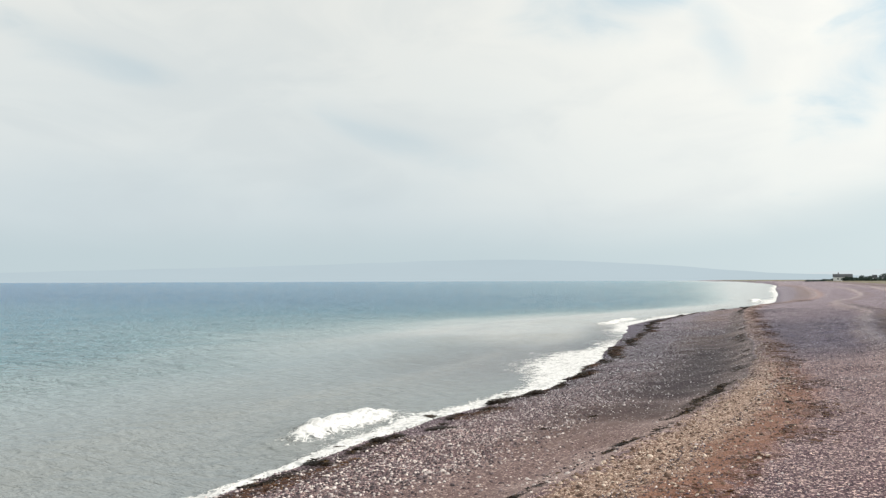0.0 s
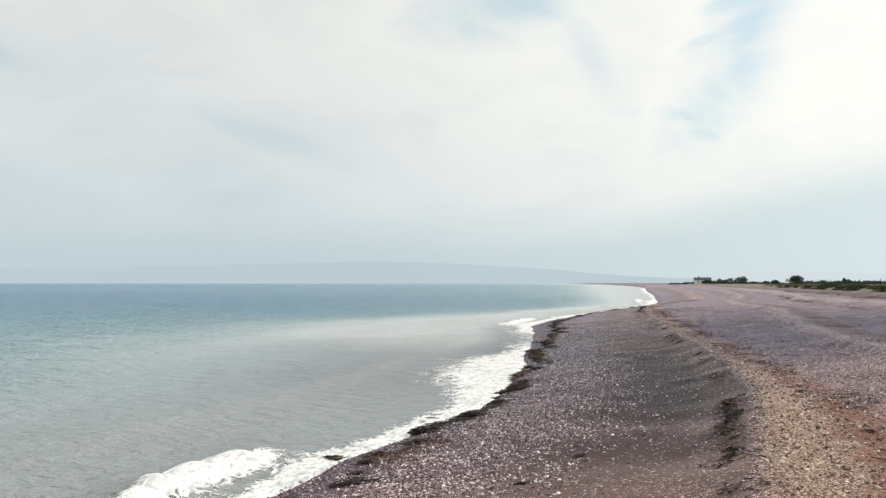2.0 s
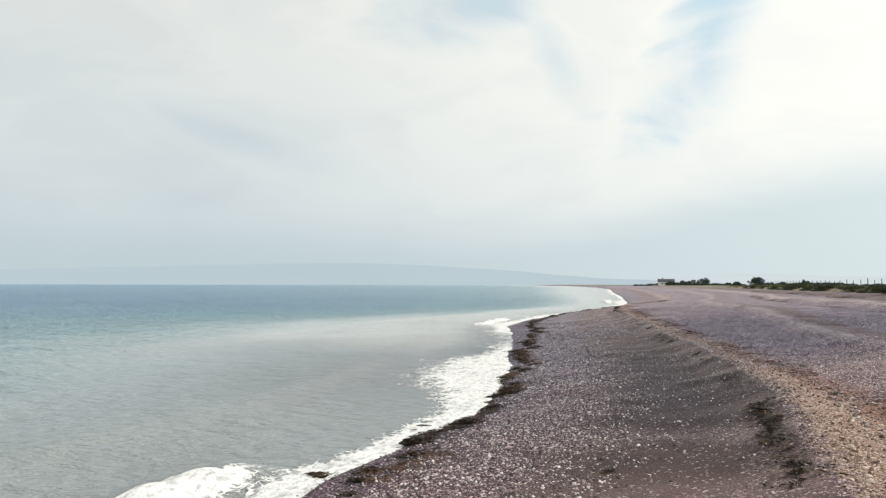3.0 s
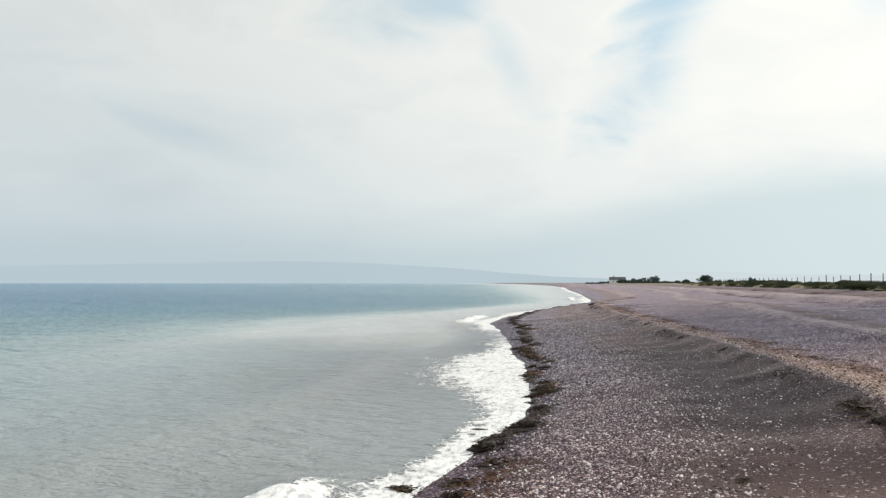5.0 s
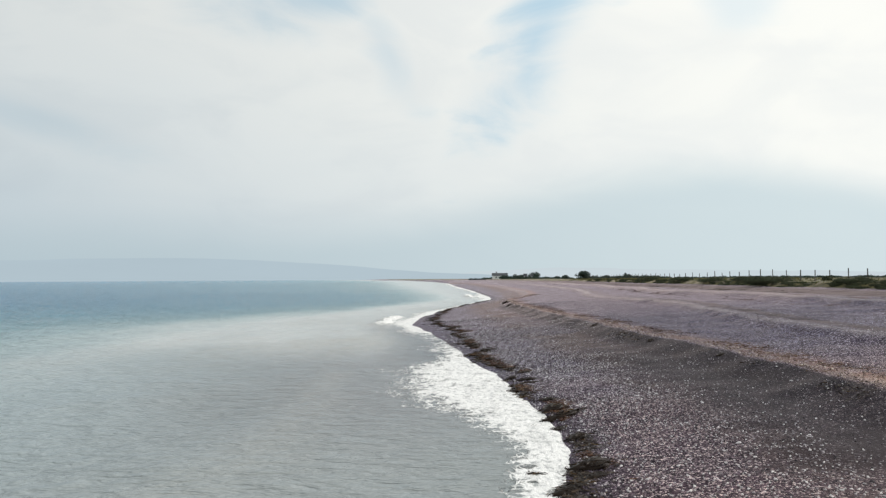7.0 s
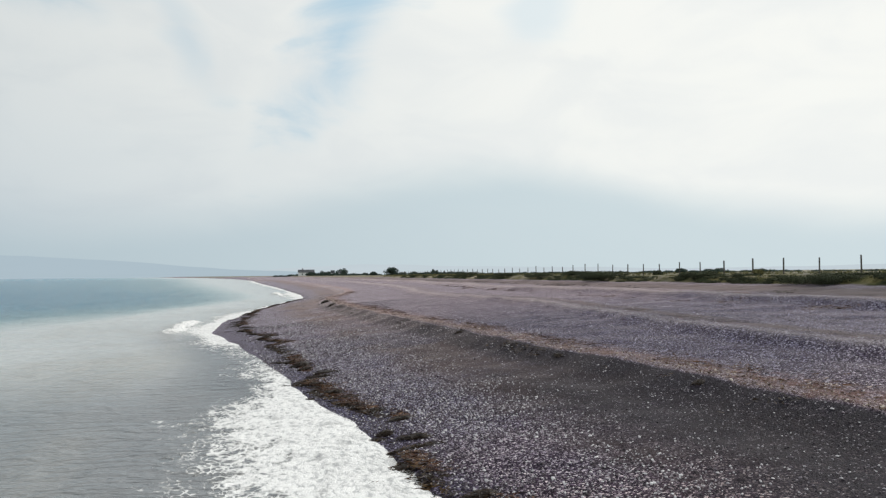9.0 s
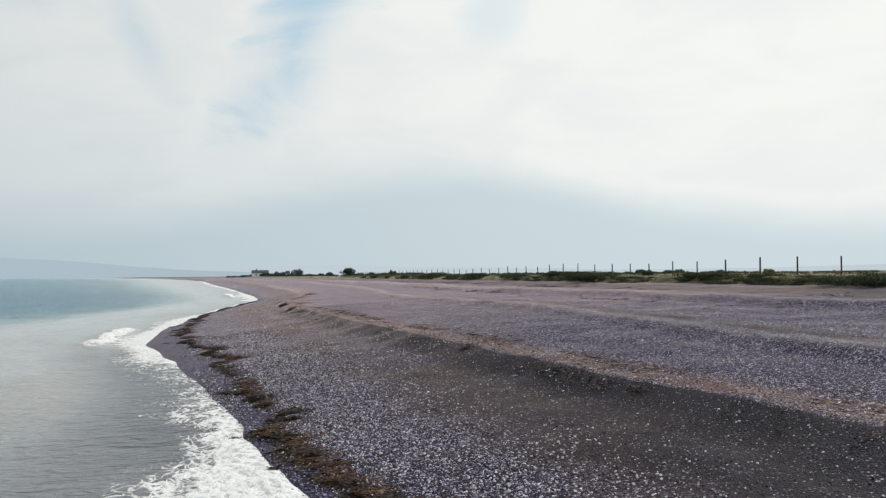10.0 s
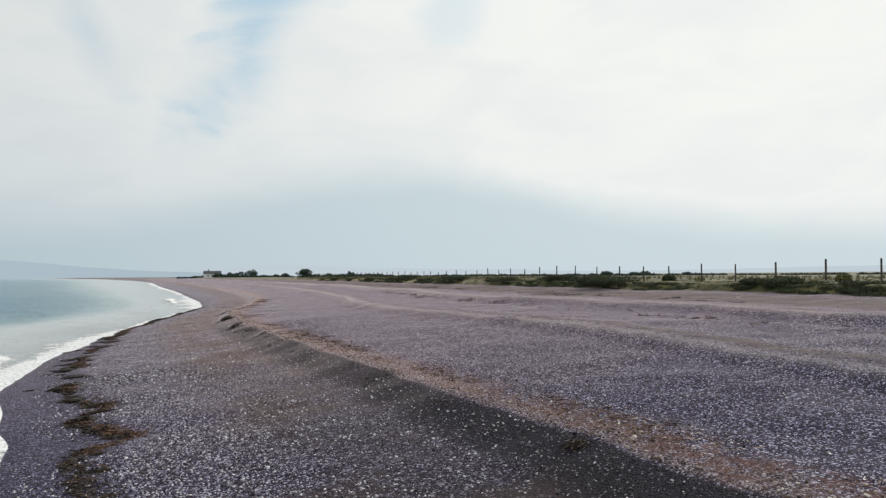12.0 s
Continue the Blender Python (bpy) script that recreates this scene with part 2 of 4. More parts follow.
def tan_colours(n, pick):
    return n.ramp(pick, [(0.0, (0.026, 0.016, 0.012)), (0.3, (0.088, 0.054, 0.039)), (0.6, (0.185, 0.122, 0.090)), (0.82, (0.37, 0.285, 0.23)), (1.0, (0.82, 0.74, 0.66))])


def mauve_colours(n, pick):
    return n.ramp(pick, [(0.0, (0.009, 0.009, 0.017)), (0.36, (0.022, 0.020, 0.036)), (0.62, (0.052, 0.045, 0.070)), (0.84, (0.088, 0.076, 0.11)), (0.90, (0.36, 0.345, 0.40)), (1.0, (0.92, 0.90, 0.94))])


def shingle_material():
    m, n = material("shingle")
    pos = n.place()
    flat = n.stretch(pos, 1, 1, 0.6)
    off, above, along_beach = n.attr("from_water"), n.attr("from_crest"), n.attr("along")
    big, mid, tiny = n.noise(pos, 0.22, 4), n.noise(pos, 0.9, 5), n.noise(pos, 60, 2)
    lumps = n.noise(pos, 4.5, 4, 0.6)
    fine, coarse = n.cells(flat, 46), n.cells(flat, 27)
    sep = n.tree.nodes.new("ShaderNodeSeparateColor")
    n.put(sep.inputs[0], fine.outputs["Color"])
    sep2 = n.tree.nodes.new("ShaderNodeSeparateColor")
    n.put(sep2.inputs[0], coarse.outputs["Color"])
    stones = n.mix(n.step(sep2.outputs[1], 0.66, 0.7, 0, 0.9), stone_colours(n, sep.outputs[0]), stone_colours(n, sep2.outputs[0]))
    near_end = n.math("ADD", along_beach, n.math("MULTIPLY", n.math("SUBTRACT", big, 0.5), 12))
    # the light's shift in tint put into the stones: browner near end, bluer further on
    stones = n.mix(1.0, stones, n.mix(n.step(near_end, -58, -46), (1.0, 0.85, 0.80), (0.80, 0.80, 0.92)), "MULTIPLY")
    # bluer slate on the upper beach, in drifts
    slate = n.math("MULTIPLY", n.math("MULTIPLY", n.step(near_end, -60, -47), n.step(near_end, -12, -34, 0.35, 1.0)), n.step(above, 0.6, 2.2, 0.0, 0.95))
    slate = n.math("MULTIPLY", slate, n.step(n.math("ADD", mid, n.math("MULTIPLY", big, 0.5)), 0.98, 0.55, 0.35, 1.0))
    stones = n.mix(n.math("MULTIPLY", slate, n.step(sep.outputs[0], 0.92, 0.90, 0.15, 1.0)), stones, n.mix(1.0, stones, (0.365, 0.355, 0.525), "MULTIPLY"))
    tans = tan_colours(n, sep.outputs[1])
    # mauve-brown grit lying between the stones in drifts
    grit = n.mix(tiny, (0.042, 0.029, 0.030), (0.122, 0.084, 0.082))
    grit = n.mix(n.step(sep2.outputs[0], 0.955, 0.965, 0, 0.9), grit, (0.55, 0.52, 0.53))
    wander = n.math("ADD", above, n.math("MULTIPLY", n.math("SUBTRACT", mid, 0.5), 1.9))
    sandy = n.math("MULTIPLY", n.step(wander, -4.6, -2.9), n.step(wander, -0.2, -1.0))
    sandy = n.math("MULTIPLY", sandy, n.step(n.math("ADD", big, n.math("MULTIPLY", lumps, 0.35)), 0.56, 0.76, 0.12, 0.95))
    sandy = n.math("MAXIMUM", sandy, n.math("MULTIPLY", n.step(wander, -3.6, -2.2), n.math("MULTIPLY", n.step(above, 0.0, -0.1), n.step(near_end, -56, -66, 0.0, 0.6))))
    col = n.mix(sandy, stones, grit)
    # dark gravel dampened by the last tide, with the crest face's shade painted in
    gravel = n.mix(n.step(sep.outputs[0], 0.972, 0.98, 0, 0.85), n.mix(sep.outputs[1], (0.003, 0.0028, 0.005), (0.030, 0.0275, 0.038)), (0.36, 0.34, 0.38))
    shaded_damp = n.math("MULTIPLY", n.step(wander, -4.8, -2.0), n.step(above, 0.03, -0.09))
    shaded_damp = n.math("MULTIPLY", shaded_damp, n.math("MULTIPLY", n.step(lumps, 0.25, 0.65, 0.78, 0.97), n.step(near_end, -48, -42, 1.0, 0.5)))
    shaded_damp = n.math("MULTIPLY", shaded_damp, n.math("MULTIPLY", n.step(near_end, -67, -57, 0.25, 1.0), n.step(near_end, -10, -30, 0.45, 1.0)))
    # the steep foot's shade is painted darkest, in a ragged band
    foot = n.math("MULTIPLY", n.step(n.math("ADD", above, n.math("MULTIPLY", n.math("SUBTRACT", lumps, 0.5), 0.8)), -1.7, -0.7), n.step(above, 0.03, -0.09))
    shaded_damp = n.math("MAXIMUM", shaded_damp, n.math("MULTIPLY", foot, n.math("MULTIPLY", n.step(near_end, -60, -48, 0.0, 0.95), n.step(near_end, 6, -10))))
    col = n.mix(shaded_damp, col, gravel)
    wash = n.step(n.math("ADD", off, n.math("MULTIPLY", n.math("SUBTRACT", mid, 0.5), 1.2)), 0.9, 0.1)
    col = n.mix(wash, col, n.mix(1.0, col, (0.46, 0.46, 0.58), "MULTIPLY"))
    wet = n.math("MAXIMUM", n.math("MULTIPLY", shaded_damp, 0.6), wash)
    # dry tan shingle and rusty weed along the crest
    broad = n.step(near_end, -54, -66, 0.6, 1.6)
    ragged = n.math("ADD", above, n.math("MULTIPLY", n.math("SUBTRACT", lumps, 0.5), n.step(near_end, -54, -64, 0.15, 1.3)))
    strand = n.math("MULTIPLY", n.step(ragged, -0.06, n.step(near_end, -54, -64, 0.06, 0.4)), n.step(n.math("SUBTRACT", n.math("ADD", above, n.math("MULTIPLY", n.math("SUBTRACT", mid, 0.5), 1.2)), broad), 0.5, -0.4))
    col = n.mix(n.math("MULTIPLY", strand, n.step(near_end, -54, -64, 0.5, 0.9)), col, n.mix(n.step(near_end, -54, -64), n.mix(1.0, tans, (0.95, 0.96, 1.14), "MULTIPLY"), tans))
    edge = n.math("ADD", n.math("SUBTRACT", above, broad), n.math("MULTIPLY", n.math("SUBTRACT", mid, 0.5), 1.4))
    rust = n.math("MULTIPLY", n.step(edge, -0.6, -0.1), n.step(edge, 0.95, 0.3))
    rust = n.math("MULTIPLY", rust, n.step(n.math("ADD", lumps, n.math("ADD", n.math("MULTIPLY", mid, 0.5), n.step(near_end, -54, -64, 0.0, 0.11))), 0.64, 0.84))
    col = n.mix(n.math("MULTIPLY", rust, n.step(near_end, -54, -64, 0.62, 0.88)), col, n.mix(sep.outputs[2], (0.065, 0.027, 0.019), (0.18, 0.080, 0.050)))
    # fine brown sand at the back of the beach
    back_sand = n.math("MULTIPLY", n.math("MULTIPLY", n.step(n.math("ADD", n.attr("to_bank"), mid), 6.6, 4.6), n.step(n.math("ADD", n.attr("to_bank"), n.math("MULTIPLY", big, 2.0)), 1.6, 3.0, 0.25, 1.0)), n.step(mid, 0.25, 0.6, 0.6, 0.95))
    col = n.mix(back_sand, col, n.mix(tiny, (0.024, 0.018, 0.020), (0.064, 0.047, 0.049)))
    # grassy soil on the bank
    soil = n.mix(n.step(n.noise(pos, 0.8, 5), 0.35, 0.7), (0.030, 0.040, 0.017), (0.19, 0.17, 0.075))
    col = n.mix(n.step(n.math("ADD", n.attr("to_bank"), n.math("MULTIPLY", n.math("SUBTRACT", lumps, 0.5), 0.9)), 0.2, -0.2), col, soil)
    # older ridges: a thin pale line of stones, with dark mauve grit in the hollow behind, both toned to carry the
    # ridges' light and shade
    hollow = n.math("MULTIPLY", n.attr("trough"), n.step(along_beach, -30, -10, 1.0, 0.4))
    trough = n.math("MULTIPLY", hollow, n.step(n.math("ADD", mid, n.math("MULTIPLY", lumps, 0.4)), 0.50, 0.74, 0.35, 0.92))
    col = n.mix(trough, col, n.mix(tiny, (0.020, 0.015, 0.019), (0.075, 0.053, 0.056)))
    col = n.mix(n.math("MULTIPLY", n.attr("trough"), n.step(n.noise(pos, 1.7, 5, 0.6), 0.60, 0.70, 0.0, 0.8)), col, (0.12, 0.055, 0.034))
    pale = n.math("MULTIPLY", n.attr("ridge"), n.step(lumps, 0.3, 0.6, 0.15, 0.52))
    col = n.mix(pale, col, n.mix(sep.outputs[2], (0.10, 0.083, 0.095), (0.56, 0.52, 0.53)))
    # brighter light put into the colour: paler, pinker shingle at the near end
    lightened = n.math("MULTIPLY", n.step(near_end, -60, -71), n.step(above, -0.1, 0.3, 1.0, 0.8))
    lightened = n.math("MAXIMUM", lightened, n.math("MULTIPLY", n.step(near_end, -48, -63, 0.0, 0.75), n.step(above, 0.0, 0.5)))
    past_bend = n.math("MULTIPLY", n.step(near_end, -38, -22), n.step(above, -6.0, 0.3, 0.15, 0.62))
    lightened = n.math("MAXIMUM", lightened, past_bend)
    lifted = n.tree.nodes.new("ShaderNodeGamma")
    n.put(lifted.inputs[0], col)
    lifted.inputs[1].default_value = 0.63
    col = n.mix(n.math("MULTIPLY", lightened, n.step(n.attr("to_bank"), -0.2, 0.2)), col, n.mix(1.0, lifted.outputs[0], (1.10, 0.93, 0.83), "MULTIPLY"))
    high = n.math("ADD", n.math("MULTIPLY", fine.outputs["Distance"], -0.6), n.math("MULTIPLY", coarse.outputs["Distance"], -0.6))
    normal = n.bump(n.math("ADD", high, n.math("MULTIPLY", lumps, 0.8)), 1.0, 0.035)
    body = n.surface(col, n.step(wet, 0, 1, 0.85, 0.6), normal, n.step(wet, 0, 1, 0.04, 0.06))
    # a sheen added over the stones, brightening them at low angles in place of haze
    haze_sheen = n.tree.nodes.new("ShaderNodeBsdfSheen")
    n.put(haze_sheen.inputs["Color"], n.mix(n.math("MAXIMUM", n.step(wet, 0.0, 0.6), n.math("MAXIMUM", n.math("MULTIPLY", back_sand, 0.7), n.math("MULTIPLY", slate, 0.55))), (0.335, 0.282, 0.26, 1), (0.255, 0.215, 0.205, 1)))
    haze_sheen.inputs["Roughness"].default_value = 0.2
    both = n.tree.nodes.new("ShaderNodeAddShader")
    n.tree.links.new(body.outputs[0], both.inputs[0])
    n.tree.links.new(haze_sheen.outputs[0], both.inputs[1])
    end = next(k for k in n.tree.nodes if k.type == "OUTPUT_MATERIAL")
    n.tree.links.new(both.outputs[0], end.inputs[0])
    return m


def pebble_material(name, colours, islands):
    m, n = material(name)
    if islands:
        pick = n.tree.nodes.new("ShaderNodeNewGeometry").outputs["Random Per Island"]
    else:
        pick = n.tree.nodes.new("ShaderNodeObjectInfo").outputs["Random"]
    pos = n.place()
    speck = n.noise(pos, 90, 3)
    col = n.mix(n.step(speck, 0.35, 0.75, 0, 0.35), colours(n, pick), (0.10, 0.09, 0.085))
    # brighter light painted in at the near end of the beach: paler, warmer stones
    at = n.tree.nodes.new("ShaderNodeSeparateXYZ")
    n.put(at.inputs[0], pos)
    lifted = n.tree.nodes.new("ShaderNodeGamma")
    n.put(lifted.inputs[0], col)
    lifted.inputs[1].default_value = 0.78
    col = n.mix(n.step(at.outputs[1], -57, -70), col, n.mix(1.0, lifted.outputs[0], (1.05, 0.95, 0.88), "MULTIPLY"))
    n.surface(col, n.step(speck, 0.3, 0.7, 0.5, 0.75), n.bump(speck, 0.25, 0.004), 0.14)
    return m


def sea_material():
    m, n = material("sea_water")
    pos = n.place()
    off, along_shore = n.attr("from_water"), n.attr("along")
    drift = n.noise(n.stretch(pos, 0.030, 0.012, 0.03), 1.0, 4, 0.5, 0.8)
    patch = n.noise(n.stretch(pos, 0.16, 0.06, 0.1), 1.0, 4, 0.5, 0.5)
    fray = n.noise(n.stretch(pos, 0.10, 0.035, 0.1, 0.3), 1.0, 5, 0.6, 0.6)
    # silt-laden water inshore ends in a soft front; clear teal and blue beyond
    # far along the shore the milky tone stands in for haze
    milk_haze = n.math("MULTIPLY", n.attr("milk_haze"), n.math("ADD", 0.72, n.math("MULTIPLY", fray, 0.56)))
    milk_haze = n.math("ADD", milk_haze, n.math("MULTIPLY", n.math("SUBTRACT", drift, 0.5), n.step(milk_haze, 0.5, 3.0, 0.1, 1.6)))
    col = n.ramp(n.math("POWER", n.math("DIVIDE", milk_haze, 25, clamp=True), 0.5),
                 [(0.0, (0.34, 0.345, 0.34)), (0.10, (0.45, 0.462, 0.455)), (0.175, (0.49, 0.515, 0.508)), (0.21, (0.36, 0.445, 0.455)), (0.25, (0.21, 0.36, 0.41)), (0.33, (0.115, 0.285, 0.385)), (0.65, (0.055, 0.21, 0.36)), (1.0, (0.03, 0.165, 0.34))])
    col = n.mix(n.math("MULTIPLY", n.step(patch, 0.48, 0.68, 0, 0.45), n.step(milk_haze, 1.0, 0.5)), col, (0.31, 0.295, 0.255))
    # inshore water painted darker, for the weak sky reflection of a steep view
    reach = n.math("ADD", along_shore, n.math("MULTIPLY", n.math("SUBTRACT", drift, 0.5), 22))
    near_dark = n.math("MULTIPLY", n.step(reach, -34, -47, 0.0, 1.0), n.step(n.math("ADD", off, n.math("MULTIPLY", n.math("SUBTRACT", patch, 0.5), 12)), 30, 8))
    murk = n.mix(n.step(reach, -64, -52), n.mix(patch, (0.145, 0.18, 0.19), (0.23, 0.255, 0.25)), n.mix(patch, (0.042, 0.045, 0.060), (0.10, 0.104, 0.118)))
    shallow = n.mix(n.step(off, 3, 15), murk, (0.16, 0.235, 0.26))
    col = n.mix(n.math("MULTIPLY", near_dark, 0.71), col, shallow)
    film = n.math("MULTIPLY", n.math("MULTIPLY", n.step(along_shore, -47, -41), n.step(along_shore, -20, -28)), n.step(n.math("ADD", off, n.math("MULTIPLY", n.math("SUBTRACT", patch, 0.5), 3)), 4.5, 1.0))
    col = n.mix(n.math("MULTIPLY", film, 0.8), col, (0.040, 0.041, 0.055))
    # silt stirred up along a low swell
    swell = n.math("DIVIDE", n.math("ADD", n.math("SUBTRACT", off, 5.4), n.math("MULTIPLY", n.math("SUBTRACT", patch, 0.5), 3.0)), 0.9)
    silt = n.math("MULTIPLY", n.math("EXPONENT", n.math("MULTIPLY", n.math("MULTIPLY", swell, swell), -1.0)), n.math("MULTIPLY", n.step(along_shore, -68, -62), n.step(along_shore, -44, -52)))
    col = n.mix(n.math("MULTIPLY", silt, n.step(patch, 0.3, 0.6, 0.06, 0.22)), col, (0.44, 0.41, 0.35))
    # foam: a solid belt at the edge, breaking into lace and streaks outwards
    swirl = n.tree.nodes.new("ShaderNodeVectorMath")
    swirl.operation = "ADD"
    warp = n.tree.nodes.new("ShaderNodeTexNoise")
    n.put(warp.inputs["Vector"], pos)
    warp.inputs["Scale"].default_value = 1.3
    n.put(swirl.inputs[0], n.stretch(pos, 1, 0.7, 1))
    n.put(swirl.inputs[1], warp.outputs["Color"])
    lace = n.cells(swirl.outputs[0], 5.5, "DISTANCE_TO_EDGE").outputs["Distance"]
    web = n.step(lace, 0.16, 0.02)
    froth = n.noise(n.stretch(pos, 2.2, 1.5, 2), 1.0, 8, 0.72, 0.5)
    foam = n.attr("foam")
    mask = n.math("ADD", n.math("MULTIPLY", foam, 1.35), n.math("MULTIPLY", n.math("SUBTRACT", froth, 0.5), 1.7))
    mottle = n.noise(n.stretch(pos, 8, 4.6, 6, 0.35), 1.0, 5, 0.68, 0.4)
    mask = n.math("ADD", mask, n.math("MULTIPLY", web, 0.30))
    mask = n.math("ADD", mask, n.math("MULTIPLY", n.math("SUBTRACT", mottle, 0.5), 0.5))
    mask = n.math("MULTIPLY", n.step(mask, 0.52, 0.86), n.step(foam, 0.02, 0.15))
    col = n.mix(n.math("MULTIPLY", mask, n.step(froth, 0.30, 0.52, 0.5, 1.0)), col, n.mix(n.step(mottle, 0.35, 0.53), (0.52, 0.525, 0.53), (0.86, 0.86, 0.85)))
    ripple = n.noise(n.stretch(pos, 1.3, 2.6, 1, 0.2), 1.0, 3, 0.6, 0.3)
    chop = n.noise(n.stretch(pos, 0.22, 0.55, 1, -0.1), 1.0, 5, 0.6, 0.4)
    bubbles = n.noise(pos, 26, 3, 0.6)
    glint = n.noise(n.stretch(pos, 3.2, 8.0, 1, 0.1), 1.0, 3, 0.6, 0.2)
    bare = n.math("SUBTRACT", 1.0, mask)
    open_sea = n.step(milk_haze, 0.7, 1.6, 0.10, 1.0)
    normal = n.bump(n.math("MULTIPLY", chop, open_sea), 1.0, 1.5)
    normal = n.bump(n.math("MULTIPLY", n.math("SUBTRACT", ripple, 0.5), n.math("MULTIPLY", n.step(milk_haze, 0.6, 1.8, 0.80, 4.0), bare)), 1.0, 0.22, normal)
    normal = n.bump(n.math("MULTIPLY", n.math("SUBTRACT", glint, 0.5), n.math("MULTIPLY", n.step(off, 22, 2), bare)), 0.8, 0.07, normal)
    normal = n.bump(n.math("MULTIPLY", n.math("ADD", bubbles, n.math("MULTIPLY", mottle, 2.0)), mask), 0.5, 0.05, normal)
    n.surface(col, n.step(mask, 0, 1, 0.14, 0.85), normal, n.step(mask, 0, 1, 0.5, 0.1), 1.33)
    return m


def weed_material(name, dark, light, ochre):
    m, n = material(name)
    pick = n.tree.nodes.new("ShaderNodeNewGeometry").outputs["Random Per Island"]
    blot = n.noise(n.place(), 14, 4)
    col = n.mix(n.math("ADD", n.math("MULTIPLY", pick, 0.6), n.math("MULTIPLY", blot, 0.5)), dark, light)
    # olive and ochre fronds among the dark ones
    fresh = n.math("MULTIPLY", n.step(pick, 0.62, 0.7), n.step(n.noise(n.place(), 1.6, 3), 0.45, 0.6, 0.15, 1.0))
    col = n.mix(fresh, col, ochre)
    n.surface(col, 0.5, n.bump(blot, 0.5, 0.02), 0.2)
    return m


def leaf_material(name, dark, light):
    m, n = material(name)
    pick = n.tree.nodes.new("ShaderNodeNewGeometry").outputs["Random Per Island"]
    patch = n.noise(n.place(), 0.5, 3)
    f = n.math("ADD", n.math("MULTIPLY", pick, 0.6), n.math("MULTIPLY", n.math("SUBTRACT", patch, 0.25), 0.9), clamp=True)
    n.surface(n.mix(f, dark, light), 0.75, None, 0.06)
    return m


def plain_material(name, dark, light, scale, rough, bump=0.2, spec=0.3):
    m, n = material(name)
    a = n.noise(n.place(), scale, 5, 0.6)
    b = n.noise(n.place(), scale * 7, 3, 0.6)
    f = n.step(n.math("ADD", n.math("MULTIPLY", a, 0.7), n.math("MULTIPLY", b, 0.3)), 0.3, 0.7)
    n.surface(n.mix(f, dark, light), rough, n.bump(b, bump, 0.02), spec)
    return m


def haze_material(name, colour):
    """Far hills lost in sea mist: the surface glows in the tone of the air before it."""
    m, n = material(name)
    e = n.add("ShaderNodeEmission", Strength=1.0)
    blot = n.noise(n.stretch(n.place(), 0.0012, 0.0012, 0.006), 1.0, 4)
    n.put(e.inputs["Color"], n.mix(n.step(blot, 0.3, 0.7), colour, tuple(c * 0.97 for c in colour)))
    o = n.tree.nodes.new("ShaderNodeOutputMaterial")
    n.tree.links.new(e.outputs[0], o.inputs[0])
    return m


SHINGLE = shingle_material()
SEA = sea_material()
PEBBLES = pebble_material("grey_pebbles", pebble_colours, True)
TAN_PEBBLES = pebble_material("tan_pebbles", tan_colours, True)
MAUVE_PEBBLES = pebble_material("mauve_pebbles", mauve_colours, True)
PEBBLE = pebble_material("single_pebbles", pebble_colours, False)
WEED = weed_material("brown_seaweed", (0.007, 0.005, 0.0045), (0.034, 0.018, 0.009), (0.085, 0.047, 0.014))
RUST_WEED = weed_material("rusty_dried_seaweed", (0.030, 0.014, 0.010), (0.135, 0.061, 0.034), (0.15, 0.075, 0.03))
GRASS = leaf_material("marram_grass", (0.030, 0.044, 0.018), (0.30, 0.27, 0.125))
SCRUB = leaf_material("dark_scrub_leaves", (0.036, 0.045, 0.030), (0.092, 0.102, 0.058))
# far leaves lightened and blued, with the distance haze put into their colour
HAZED_LEAF = leaf_material("hazed_tree_leaves", (0.04, 0.058, 0.052), (0.10, 0.13, 0.11))
BARK = plain_material("bark", (0.06, 0.05, 0.04), (0.13, 0.11, 0.09), 6, 0.85)
POST_WOOD = plain_material("weathered_post_wood", (0.055, 0.048, 0.042), (0.14, 0.125, 0.11), 9, 0.85)
WHITEWASH = plain_material("whitewashed_wall", (0.88, 0.885, 0.88), (0.93, 0.93, 0.925), 0.6, 0.85)
SLATE = plain_material("slate_roof", (0.055, 0.06, 0.07), (0.10, 0.105, 0.115), 1.5, 0.7)
CHIMNEY = plain_material("chimney_brick", (0.10, 0.08, 0.075), (0.17, 0.13, 0.12), 3, 0.85)
PANE = plain_material("dark_window_glass", (0.02, 0.025, 0.03), (0.04, 0.045, 0.05), 2, 0.15, 0.02, 0.5)
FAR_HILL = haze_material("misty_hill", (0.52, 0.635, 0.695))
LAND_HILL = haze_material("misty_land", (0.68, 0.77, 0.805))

# ---------- ground, sea and far hills ----------
ground_xs = axis_steps([(-4500, -1200, 600), (-1200, -200, 100), (-200, -40, 12), (-40, -17, 0.9), (-17, 10, 0.2), (10, 26, 0.25), (26, 60, 1.2), (60, 300, 12), (300, 4500, 300)])
ground_ys = axis_steps([(-4500, -400, 400), (-400, -110, 15), (-110, -88, 1.0), (-88, -10, 0.28), (-10, 40, 0.5), (40, 120, 1.2), (120, 700, 8), (700, 4500, 200)])
